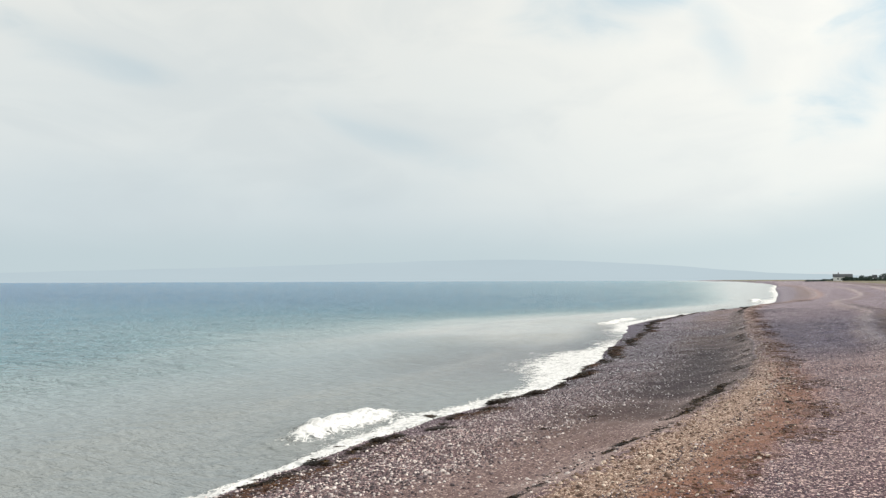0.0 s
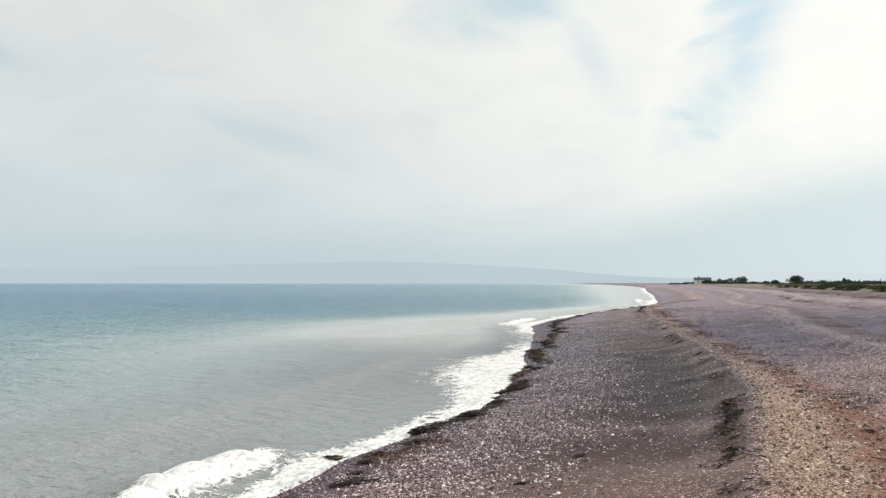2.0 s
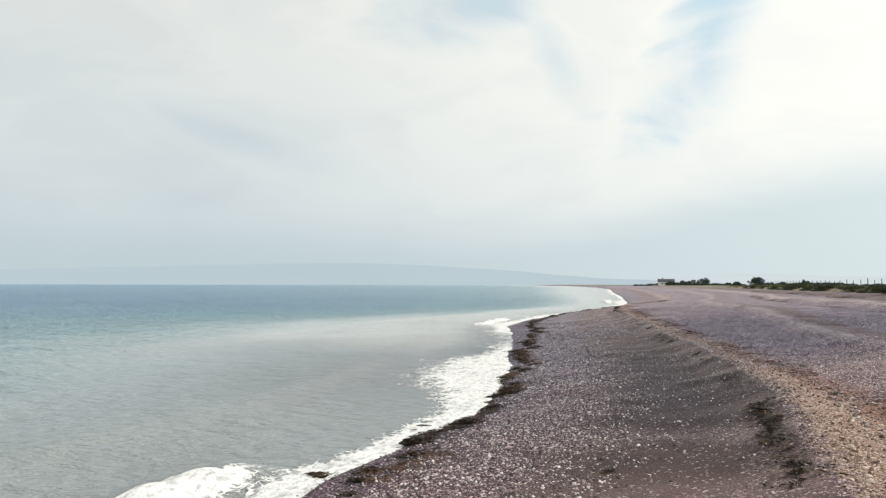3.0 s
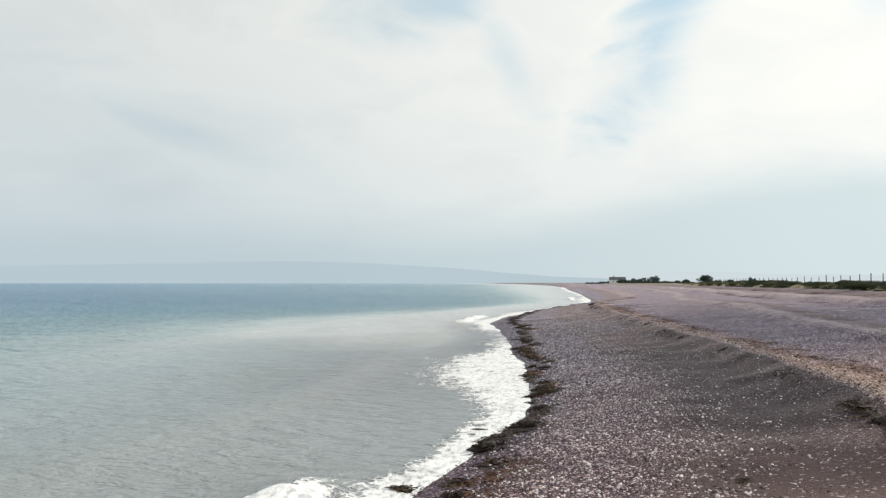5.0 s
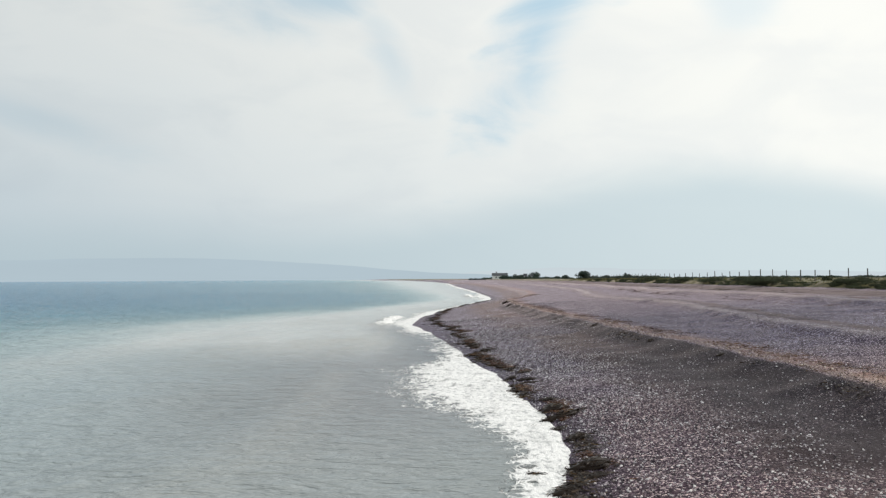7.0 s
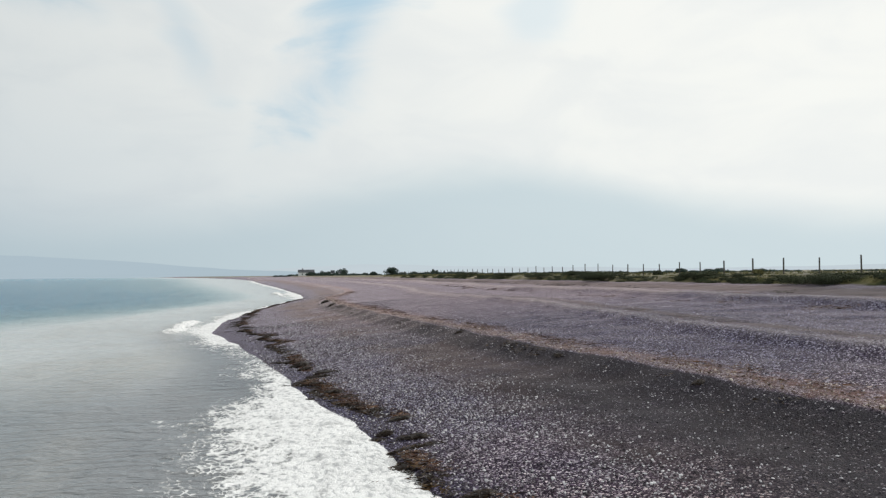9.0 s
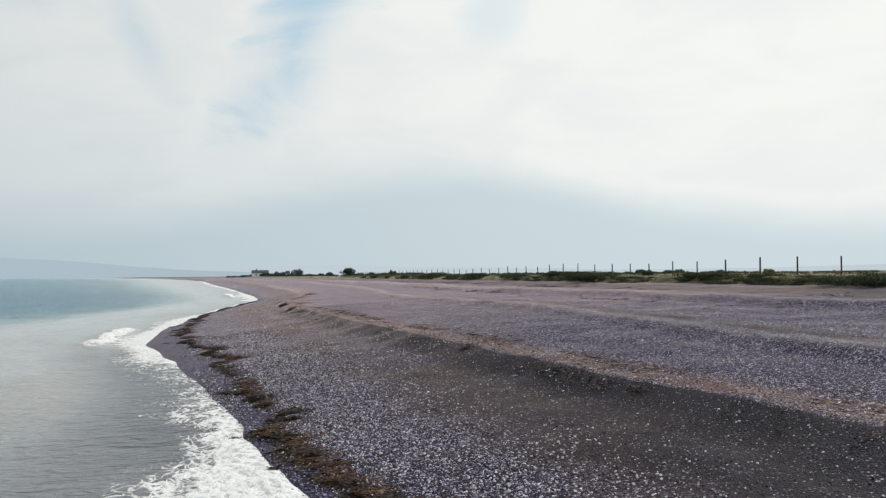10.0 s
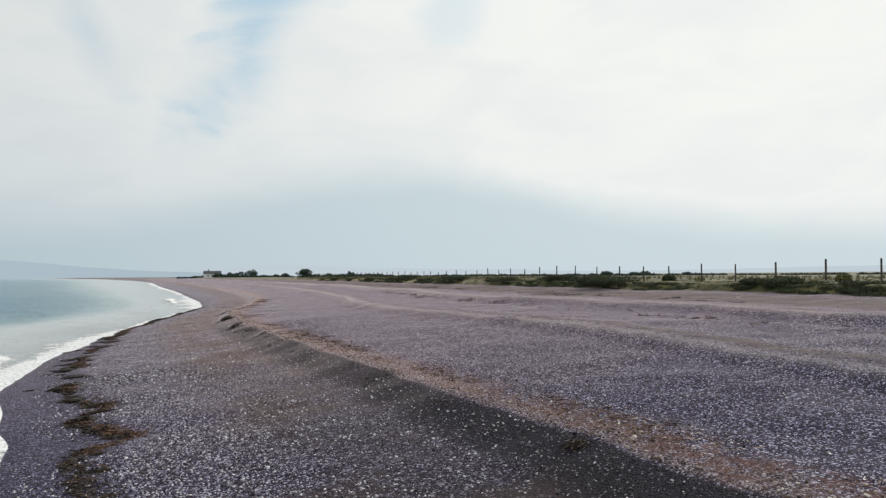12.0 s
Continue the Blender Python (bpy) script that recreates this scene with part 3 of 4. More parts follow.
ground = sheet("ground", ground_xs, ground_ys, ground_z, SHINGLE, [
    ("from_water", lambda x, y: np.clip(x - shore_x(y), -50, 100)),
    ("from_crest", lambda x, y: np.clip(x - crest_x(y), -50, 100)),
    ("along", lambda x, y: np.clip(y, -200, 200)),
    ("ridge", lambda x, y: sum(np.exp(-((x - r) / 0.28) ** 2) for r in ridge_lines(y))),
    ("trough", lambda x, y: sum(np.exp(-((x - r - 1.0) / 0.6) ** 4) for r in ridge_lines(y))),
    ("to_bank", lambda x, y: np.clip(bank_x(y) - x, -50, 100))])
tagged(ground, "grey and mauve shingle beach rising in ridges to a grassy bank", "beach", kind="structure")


def sea_z(x, y):
    """Low swell, a few small breakers close in, and a thin edge on the shingle."""
    s = water_x(y)
    d = s - x
    calm = step(d, 0.0, 5.0)
    z = 0.035 * calm * np.sin(d * 0.95 + 1.3 * fractal(x, y, 18, 91) + 0.06 * y)
    z = z + calm * 0.022 * fractal(x, y, 1.1, 95) * (d < 90) + calm * 0.03 * fractal(x, y, 4.5, 98) * (d < 200)
    for y0, y1, off, high in BREAKERS:
        along = step(y, y0, y0 + 3) * step(y, y1, y1 - 3)
        e = d - off - 0.5 * fractal(y, y * 0, 5, 103)
        z = z + along * high * np.exp(-np.where(e < 0, (e / 0.35) ** 2, (e / 0.9) ** 2)) * (1 + 0.35 * fractal(x, y, 0.5, 107))
    return z + 0.02 - 0.05 * step(d, 0.2, -0.5)


# stretches of small breaking waves: from y, to y, how far off the waterline, height
BREAKERS = [(-71, -64, 1.1, 0.30), (-24, -10, 2.0, 0.17), (46, 66, 3.0, 0.25)]


def foam_mask(x, y):
    d = water_x(y) - x
    wide = np.interp(y, FOAM_Y, FOAM_W) * (1 + 0.45 * fractal(y, y * 0, 6, 113))
    f = np.clip(1.12 - d / np.maximum(wide, 0.2), 0, 1)
    for y0, y1, off, high in BREAKERS:
        along = step(y, y0, y0 + 3) * step(y, y1, y1 - 3)
        e = d - off - 0.5 * fractal(y, y * 0, 5, 103)
        f = np.maximum(f, along * np.clip(high * 6, 0.6, 1) * np.exp(-np.where(e < 0, (e / 0.6) ** 2, (e / 0.32) ** 2)))
    return f * (d > -3) * np.interp(y, [-49, -45, -41, -37, -32, -27], [1, 0.9, 0.62, 0.38, 0.36, 0.85])


sea_xs = axis_steps([(-4500, -1000, 300), (-1000, -200, 40), (-200, -70, 4), (-70, -26, 0.8), (-26, -4, 0.2), (-4, 6, 0.6)])
sea_ys = axis_steps([(-4500, -400, 300), (-400, -110, 10), (-110, -90, 1.5), (-90, -10, 0.26), (-10, 30, 0.4), (30, 90, 1.0), (90, 600, 7), (600, 4500, 150)])
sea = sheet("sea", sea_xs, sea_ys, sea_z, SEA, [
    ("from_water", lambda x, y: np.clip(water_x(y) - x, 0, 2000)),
    # past y = 100 the band widens, painting haze into the far water
    ("milk_haze", lambda x, y: np.clip((water_x(y) - x) / np.interp(y, [-130, -90, -60, -44, -31, -8, 18, 60, 150, 400, 900, 4500], [12, 13, 15, 20, 18, 11.5, 8, 9, 16, 35, 60, 200]), 0, 100)),
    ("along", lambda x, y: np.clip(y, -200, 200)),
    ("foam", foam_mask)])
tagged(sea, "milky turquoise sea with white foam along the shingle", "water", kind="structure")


def hill(name, label, far, az0, az1, tops, mat):
    """A long low ridge seen through mist, at a distance, between two bearings; tops: (bearing, height in degrees)."""
    bm = bmesh.new()
    n = 90
    rows = []
    for i in range(n + 1):
        az = az0 + (az1 - az0) * i / n
        el = float(np.interp(az, [t[0] for t in tops], [t[1] for t in tops]))
        el = max(el + 0.035 * float(fractal(az, 0.0, 2.5, 7)) * min(1, el * 3), 0.0)
        x, y = math.sin(radians(az)), math.cos(radians(az))
        h = far * math.tan(radians(el)) + 3
        rows.append([bm.verts.new((x * r, y * r, z)) for r, z in ((far - 250, -12), (far - 120, h * 0.62), (far, h), (far + 200, -12))])
    for a, b in zip(rows, rows[1:]):
        for k in range(3):
            bm.faces.new((a[k], b[k], b[k + 1], a[k + 1]))
    me = bpy.data.meshes.new(name)
    for f in bm.faces:
        f.smooth = True
    bm.to_mesh(me)
    bm.free()
    me.materials.append(mat)
    return tagged(new(name, me), label, "hill", kind="structure")


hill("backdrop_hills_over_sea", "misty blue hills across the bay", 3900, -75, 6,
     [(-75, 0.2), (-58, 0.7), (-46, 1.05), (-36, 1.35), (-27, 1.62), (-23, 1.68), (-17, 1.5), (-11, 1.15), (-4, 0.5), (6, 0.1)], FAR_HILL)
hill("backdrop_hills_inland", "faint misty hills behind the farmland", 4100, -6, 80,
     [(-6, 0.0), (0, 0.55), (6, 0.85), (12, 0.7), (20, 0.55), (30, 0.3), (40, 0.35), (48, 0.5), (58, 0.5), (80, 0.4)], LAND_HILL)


# ---------- fence along the bank ----------
def post_mesh(rng):
    bm = bmesh.new()
    h = 1.22 + rng.uniform(-0.05, 0.07)
    r = 0.052 + rng.uniform(-0.006, 0.008)
    rings = []
    for z, k in ((-0.3, 1.05), (0.0, 1.05), (h * 0.5, 1.0), (h - 0.03, 0.96), (h, 0.80)):
        rings.append([bm.verts.new((r * k * math.cos(a) * (1 + 0.12 * math.sin(3 * a + h * 40)), r * k * math.sin(a), z)) for a in np.linspace(0, 2 * math.pi, 9)[:-1]])
    for a, b in zip(rings, rings[1:]):
        for i in range(8):
            bm.faces.new((a[i], a[(i + 1) % 8], b[(i + 1) % 8], b[i]))
    bm.faces.new(rings[-1])
    return bm


def fence_x(y):
    return 24.0 + 0.12 * math.sin(y * 0.21)


rng = random.Random(4)
fence = new("fence")
fence.location = (24.0, 0.0, float(ground_z(24.0, 0.0)))
tagged(fence, "line of weathered round wooden fence posts on the grassy bank", "fence")
base = fence.location.copy()
for j in range(-9, 46):
    y = 3.5 * j + rng.uniform(-0.12, 0.12)
    x = fence_x(y)
    z = float(ground_z(x, y))
    p = part("post", post_mesh(rng), POST_WOOD, fence)
    p.location = Vector((x, y, z)) - base
    p.rotation_euler = (rng.uniform(-0.03, 0.03), rng.uniform(-0.03, 0.03), rng.uniform(0, 6))


# ---------- leaves, trees and scrub ----------
def leaf_cloud(rs, lumps, count, size):
    """Leaf-sized quads spread over the skins of overlapping lumps: (centre, radii)."""
    vol = np.array([r[0] * r[1] * r[2] for _, r in lumps]) ** (2 / 3)
    pick = rs.choice(len(lumps), count, p=vol / vol.sum())
    c = np.array([l[0] for l in lumps])[pick]
    r = np.array([l[1] for l in lumps])[pick]
    d = rs.normal(size=(count, 3))
    d /= np.linalg.norm(d, axis=1)[:, None]
    p = c + d * r * rs.uniform(0.62, 1.08, (count, 1))
    a = rs.normal(size=(count, 3))
    a /= np.linalg.norm(a, axis=1)[:, None]
    b = np.cross(a, d)
    b /= np.linalg.norm(b, axis=1)[:, None] + 1e-6
    s = size * rs.uniform(0.6, 1.4, (count, 1))
    v = np.stack([p - a * s, p - b * s * 0.5, p + a * s, p + b * s * 0.5], 1).reshape(-1, 3)
    return v, np.arange(count * 4).reshape(-1, 4)


def limb(bm, a, b, ra, rb):
    a, b = Vector(a), Vector(b)
    q = (b - a).to_track_quat("Z", "Y")
    ring = [[bm.verts.new(c + q @ Vector((r * math.cos(t), r * math.sin(t), 0))) for t in np.linspace(0, 2 * math.pi, 7)[:-1]] for c, r in ((a, ra), (b, rb))]
    for i in range(6):
        bm.faces.new((ring[0][i], ring[0][(i + 1) % 6], ring[1][(i + 1) % 6], ring[1][i]))


def tree(x, y, width, high, seed, label, leaves=2600, size=0.36, mat=None, name="tree"):
    rs = np.random.RandomState(seed)
    t = new(name)
    t.location = (x, y, float(ground_z(x, y)) - 0.05)
    bm = bmesh.new()
    limb(bm, (0, 0, -0.2), (0.1, 0, high * 0.38), width * 0.045, width * 0.032)
    for k in range(5):
        a = k * 1.26 + rs.uniform(0, 0.6)
        limb(bm, (0.1, 0, high * (0.28 + 0.03 * k)), (width * 0.28 * math.cos(a), width * 0.28 * math.sin(a), high * rs.uniform(0.55, 0.75)), width * 0.024, width * 0.008)
    part("trunk", bm, BARK, t, smooth=True)
    lumps = []
    for k in range(18):
        a, r = rs.uniform(0, 6.28), width * 0.5 * math.sqrt(rs.uniform(0, 0.6))
        z = high * (0.16 + 0.62 * rs.uniform(0, 1) * (1 - (2 * r / width) ** 2))
        rr = width * rs.uniform(0.15, 0.24)
        lumps.append(((r * math.cos(a), r * math.sin(a), z), (rr, rr, min(rr, high * 0.22))))
    v, f = leaf_cloud(rs, lumps, leaves, size)
    loose("crown", v, f, mat or HAZED_LEAF, False, t)
    return tagged(t, label, "tree")


def shrub(x, y, width, high, seed, label, leaves=7600, size=0.042, mat=None, deep=None):
    """A low mound of scrub: short stems under a skin of leaves."""
    rs = np.random.RandomState(seed)
    deep = deep or width * 0.6
    t = new("shrub")
    t.location = (x, y, float(ground_z(x, y)) - 0.03)
    bm = bmesh.new()
    for k in range(7):
        a = k * 0.9
        limb(bm, (0.08 * math.cos(a), 0.08 * math.sin(a), -0.1), (deep * 0.32 * math.cos(a), width * 0.36 * math.sin(a), high * 0.55), 0.03, 0.012)
    part("stems", bm, BARK, t)
    lumps = []
    for k in range(14):
        px, py = rs.uniform(-0.36, 0.36) * deep, rs.uniform(-0.42, 0.42) * width
        rr = rs.uniform(0.14, 0.24) * width
        zz = high * rs.uniform(0.25, 0.62) * (1 - 0.5 * abs(py) / width)
        lumps.append(((px, py, zz), (min(rr, deep * 0.3), rr, high * 0.36)))
    v, f = leaf_cloud(rs, lumps, leaves, size)
    loose("leaves", v, f, mat or SCRUB, False, t)
    return tagged(t, label, "shrub")


shrub(16.9, -2.2, 6.5, 0.75, 11, "large dark green scrub mound at the edge of the shingle", 17000, 0.045)
shrub(18.0, 5.5, 3.0, 0.6, 12, "low dark green scrub on the bank", 5500)
shrub(17.0, -29.5, 4.2, 0.65, 13, "dark green scrub mound beside the shingle", 9000)
shrub(17.8, -16.5, 3.0, 0.5, 14, "low spreading scrub on the bank", 6000)
shrub(17.2, -38.0, 4.0, 0.6, 15, "dark green scrub mound on the bank", 6000)
shrub(23.3, -0.9, 1.0, 0.7, 16, "small rounded dark bush beside a fence post", 1800, 0.07)
shrub(22.9, -16.0, 0.9, 0.5, 17, "small grey-green bush by the fence", 1400, 0.07, GRASS)
shrub(17.8, 16.0, 4.4, 0.55, 18, "low green scrub along the bank", 5000)
shrub(17.8, 29.0, 5.0, 0.6, 19, "low green scrub along the bank", 5000)
shrub(18.0, 48.0, 6.0, 0.7, 20, "low green scrub along the bank", 5000)


def grass(name, label, x0, x1, y0, y1, count, tall, seed, ok):
    """Leaning blades in tufts."""
    rs = np.random.RandomState(seed)
    tufts = count // 14
    tx, ty = rs.uniform(x0, x1, tufts), rs.uniform(y0, y1, tufts)
    keep = ok(tx, ty)
    tx, ty = tx[keep], ty[keep]
    th = rs.uniform(0.6, 1.3, len(tx)) * tall
    x = np.repeat(tx, 14) + rs.normal(0, 0.09, len(tx) * 14)
    y = np.repeat(ty, 14) + rs.normal(0, 0.09, len(tx) * 14)
    h = np.repeat(th, 14) * rs.uniform(0.55, 1.15, len(x))
    z = ground_z(x, y) - 0.03
    a = rs.uniform(0, 6.28, len(x))
    lean = rs.uniform(0.1, 0.75, len(x)) * h
    wx, wy = np.cos(a) * 0.02, np.sin(a) * 0.02
    lx, ly = -np.sin(a) * lean, np.cos(a) * lean
    p = lambda dx, dy, dz: np.stack([x + dx, y + dy, z + dz], -1)
    v = np.stack([p(-wx, -wy, 0), p(wx, wy, 0), p(lx * 0.35 + wx * 0.8, ly * 0.35 + wy * 0.8, h * 0.6), p(lx * 0.35 - wx * 0.8, ly * 0.35 - wy * 0.8, h * 0.6),
                  p(lx + wx * 0.15, ly + wy * 0.15, h), p(lx - wx * 0.15, ly - wy * 0.15, h)], 1)
    i = np.arange(len(x))[:, None] * 6
    f = np.concatenate([i + [0, 1, 2, 3], i + [3, 2, 4, 5]])
    return tagged(loose(name, v.reshape(-1, 3), f, GRASS, False), label, "grass", kind="stuff")


def on_bank(x, y):
    return (x > bank_x(y) + 0.5 + 0.7 * fractal(x, y, 3, 131)) & (fractal(x, y, 2.2, 137) > -0.75)


grass("bank_grass", "yellow-green tussocky grass covering the bank", 15.5, 26, -45, 40, 64000, 0.07, 31, on_bank)
grass("far_bank_grass", "yellow-green rough grass further along the bank", 14, 28, 40, 150, 30000, 0.32, 32, on_bank)
grass("field_grass", "rough grass on the land behind the fence", 26, 60, -40, 160, 22000, 0.32, 33, on_bank)


def bank_mat(name, label, y0, y1, count, seed, size):
    """Low creeping scrub draped over the face of the bank, in overlapping cushions."""
    r = np.random.RandomState(seed)
    lumps = []
    for k in range(int((y1 - y0) * 2.4)):
        py = r.uniform(y0, y1)
        px = float(bank_x(py)) + r.uniform(0.0, 1.5)
        if fractal(px, py, 6.0, 171) < -0.35:
            continue
        w_ = r.uniform(0.35, 0.95)
        lumps.append(((px, py, float(ground_z(px, py)) + 0.02), (w_ * 0.5, w_, r.uniform(0.05, 0.15))))
    v, f = leaf_cloud(r, lumps, count, size)
    v[:, 2] = np.maximum(v[:, 2], ground_z(v[:, 0], v[:, 1]) - 0.02)
    return tagged(loose(name, v, f, SCRUB, False), label, "scrub", kind="stuff")


bank_mat("bank_scrub", "dark green creeping scrub over the face of the bank", -45, 20, 62000, 35, 0.036)
bank_mat("far_bank_scrub", "dark green creeping scrub further along the bank", 20, 110, 16000, 36, 0.11)


# ---------- the cottage and what stands round it, far along the beach ----------
def box(bm, x0, x1, y0, y1, z0, z1):
    v = [bm.verts.new(p) for p in ((x0, y0, z0), (x1, y0, z0), (x1, y1, z0), (x0, y1, z0), (x0, y0, z1), (x1, y0, z1), (x1, y1, z1), (x0, y1, z1))]
    for q in ((3, 2, 1, 0), (4, 5, 6, 7), (0, 1, 5, 4), (1, 2, 6, 5), (2, 3, 7, 6), (3, 0, 4, 7)):
        bm.faces.new([v[i] for i in q])


def cottage(x, y, long, deep, eaves, ridge, label, walls, name="house", windows=2, chimneys=1):
    t = new(name)
    t.location = (x, y, float(ground_z(x, y)) - 0.1)
    bm = bmesh.new()
    v = []
    for px in (-long / 2, long / 2):
        v.append([bm.verts.new(p) for p in ((px, -deep / 2, 0), (px, deep / 2, 0), (px, deep / 2, eaves), (px, 0, ridge - 0.1), (px, -deep / 2, eaves))])
    for i in range(5):
        bm.faces.new((v[0][i], v[1][i], v[1][(i + 1) % 5], v[0][(i + 1) % 5]))
    bm.faces.new(v[0][::-1])
    bm.faces.new(v[1])
    bmesh.ops.recalc_face_normals(bm, faces=bm.faces)
    part("wall", bm, walls, t)
    bm = bmesh.new()
    e = 0.3
    for s in (-1, 1):
        a = [bm.verts.new(p) for px in (-long / 2 - e, long / 2 + e) for p in ((px, s * (deep / 2 + e), eaves - 0.15), (px, 0, ridge), (px, 0, ridge + 0.16), (px, s * (deep / 2 + e), eaves + 0.02))]
        for q in ((0, 1, 5, 4), (3, 2, 6, 7), (0, 3, 7, 4), (0, 1, 2, 3), (4, 5, 6, 7)):
            bm.faces.new([a[i] for i in q])
    bmesh.ops.recalc_face_normals(bm, faces=bm.faces)
    roof = part("roof", bm, SLATE, t, "dark slate roof")
    for k in range(chimneys):
        bm = bmesh.new()
        cx = -long * 0.22 + k * long * 0.5
        box(bm, cx - 0.4, cx + 0.4, -0.35, 0.35, ridge - 0.5, ridge + 1.0)
        box(bm, cx - 0.48, cx + 0.48, -0.43, 0.43, ridge + 0.85, ridge + 1.0)
        box(bm, cx - 0.15, cx + 0.15, -0.15, 0.15, ridge + 1.0, ridge + 1.35)
        part("chimney", bm, CHIMNEY, roof)
    for k in range(windows):
        cx = -long / 2 + long * (k + 0.5) / windows
        bm = bmesh.new()
        box(bm, cx - 0.45, cx + 0.45, -deep / 2 - 0.02, -deep / 2 + 0.1, 1.0, 2.1)
        win = part("window", bm, PANE, t, "small dark window")
        bm = bmesh.new()
        for a in ((cx - 0.53, cx - 0.45, 0.95, 2.15), (cx + 0.45, cx + 0.53, 0.95, 2.15), (cx - 0.53, cx + 0.53, 2.1, 2.2), (cx - 0.58, cx + 0.58, 0.88, 0.98)):
            box(bm, a[0], a[1], -deep / 2 - 0.06, -deep / 2 - 0.005, a[2], a[3])
        part("window_frame", bm, WHITEWASH, win)
    return tagged(t, label, "house")


def along(bearing, far):
    """A place seen from the beach at a bearing in degrees and a distance."""
    bearing += 0.4
    return -10 + far * math.sin(radians(bearing)), -50 + far * math.cos(radians(bearing))


x, y = along(1.45, 590)
cottage(x, y, 12.5, 7.0, 3.0, 5.0, "white cottage with a dark slate roof and a chimney", WHITEWASH)
for bearing, far, width, high, seed, label in (
        (1.8, 572, 7.5, 4.4, 41, "dark wind-shaped tree beside the white cottage"), (2.75, 580, 8.0, 4.6, 42, "dark wind-shaped tree beside the white cottage"),
        (3.2, 585, 6.0, 3.8, 43, "low dark tree beside the white cottage"), (4.2, 570, 10.5, 7.0, 44, "rounded dark tree on the far bank"),
        (8.2, 480, 11.0, 6.0, 45, "rounded dark tree standing alone on the far bank"), (11.6, 420, 5.0, 4.4, 46, "small rounded tree behind the far fence"),
        (6.7, 500, 5.5, 3.0, 47, "low hedge tree on the far bank"), (6.0, 520, 5.0, 2.6, 48, "low hedge tree on the far bank")):
    x, y = along(bearing, far)
    tree(x, y, width, high, seed, label)
x, y = along(3.5, 560)
cottage(x, y, 2.6, 3.0, 2.4, 4.2, "small white gabled outbuilding by the trees", WHITEWASH, "outbuilding", 1, 0)
x, y = along(4.05, 552)
cottage(x, y, 1.6, 2.4, 2.2, 3.6, "small white shed in front of a rounded tree", WHITEWASH, "shed", 0, 0)


def hedge(name, label, x0, y0, x1, y1, tall, count, seed, size=0.35, mat=None):
    """An uneven line of bushes and small trees, far off."""
    rs = np.random.RandomState(seed)
    lumps = []
    length = math.hypot(x1 - x0, y1 - y0)
    for k in range(int(length / 1.3)):
        f = rs.uniform(0, 1)
        px, py = x0 + (x1 - x0) * f + rs.normal(0, 1.2), y0 + (y1 - y0) * f + rs.normal(0, 1.2)
        h = tall * rs.uniform(0.35, 1.0) * (0.75 + 0.5 * float(value_noise(f * 9, 0.3, seed)))
        lumps.append(((px, py, float(ground_z(px, py)) + h * 0.45), (rs.uniform(1.2, 2.6), rs.uniform(1.2, 2.6), h * 0.55)))
    v, f = leaf_cloud(rs, lumps, count, size)
    return tagged(loose(name, v, f, mat or HAZED_LEAF, False), label, "hedge", kind="stuff")


a, b = along(-1.0, 640), along(14, 430)
hedge("far_hedge", "dark low hedge line along the far bank", *a, *b, 2.2, 20000, 51, 0.8)
a, b = along(29.5, 330), along(37.5, 310)
hedge("far_treeline", "dark distant treeline on the farmland", *a, *b, 2.0, 6000, 52, 0.4)
a, b = along(37.5, 310), along(72, 260)
hedge("far_hedgerow", "dark distant hedgerow on the farmland", *a, *b, 0.9, 6000, 53, 0.4)
a, b = along(14, 430), along(31, 330)
hedge("field_hedgerow", "low dark hedgerow across the farmland", *a, *b, 1.3, 9000, 54, 0.5)

# ---------- seaweed ----------
def ribbons(rs, x, y, z, length, width, curl):
    """Crumpled strips, three joints long, lying about given places."""
    n = len(x)
    a = rs.uniform(0, 6.28, n)
    px, py, pz = x.copy(), y.copy(), z.copy()
    side = np.stack([-np.sin(a), np.cos(a), rs.uniform(-0.6, 0.6, n)], -1) * (width * rs.uniform(0.5, 1.4, n))[:, None]
    pts = []
    for k in range(4):
        c = np.stack([px, py, pz], -1)
        pts += [c - side, c + side]
        a = a + rs.normal(0, 0.9, n)
        px, py = px + np.cos(a) * length / 3 * rs.uniform(0.6, 1.3, n), py + np.sin(a) * length / 3 * rs.uniform(0.6, 1.3, n)
        pz = pz + rs.normal(0, curl, n)
    v = np.stack(pts, 1).reshape(-1, 3)
    i = np.arange(n)[:, None] * 8
    return v, np.concatenate([i + [k, k + 1, k + 3, k + 2] for k in (0, 2, 4)])


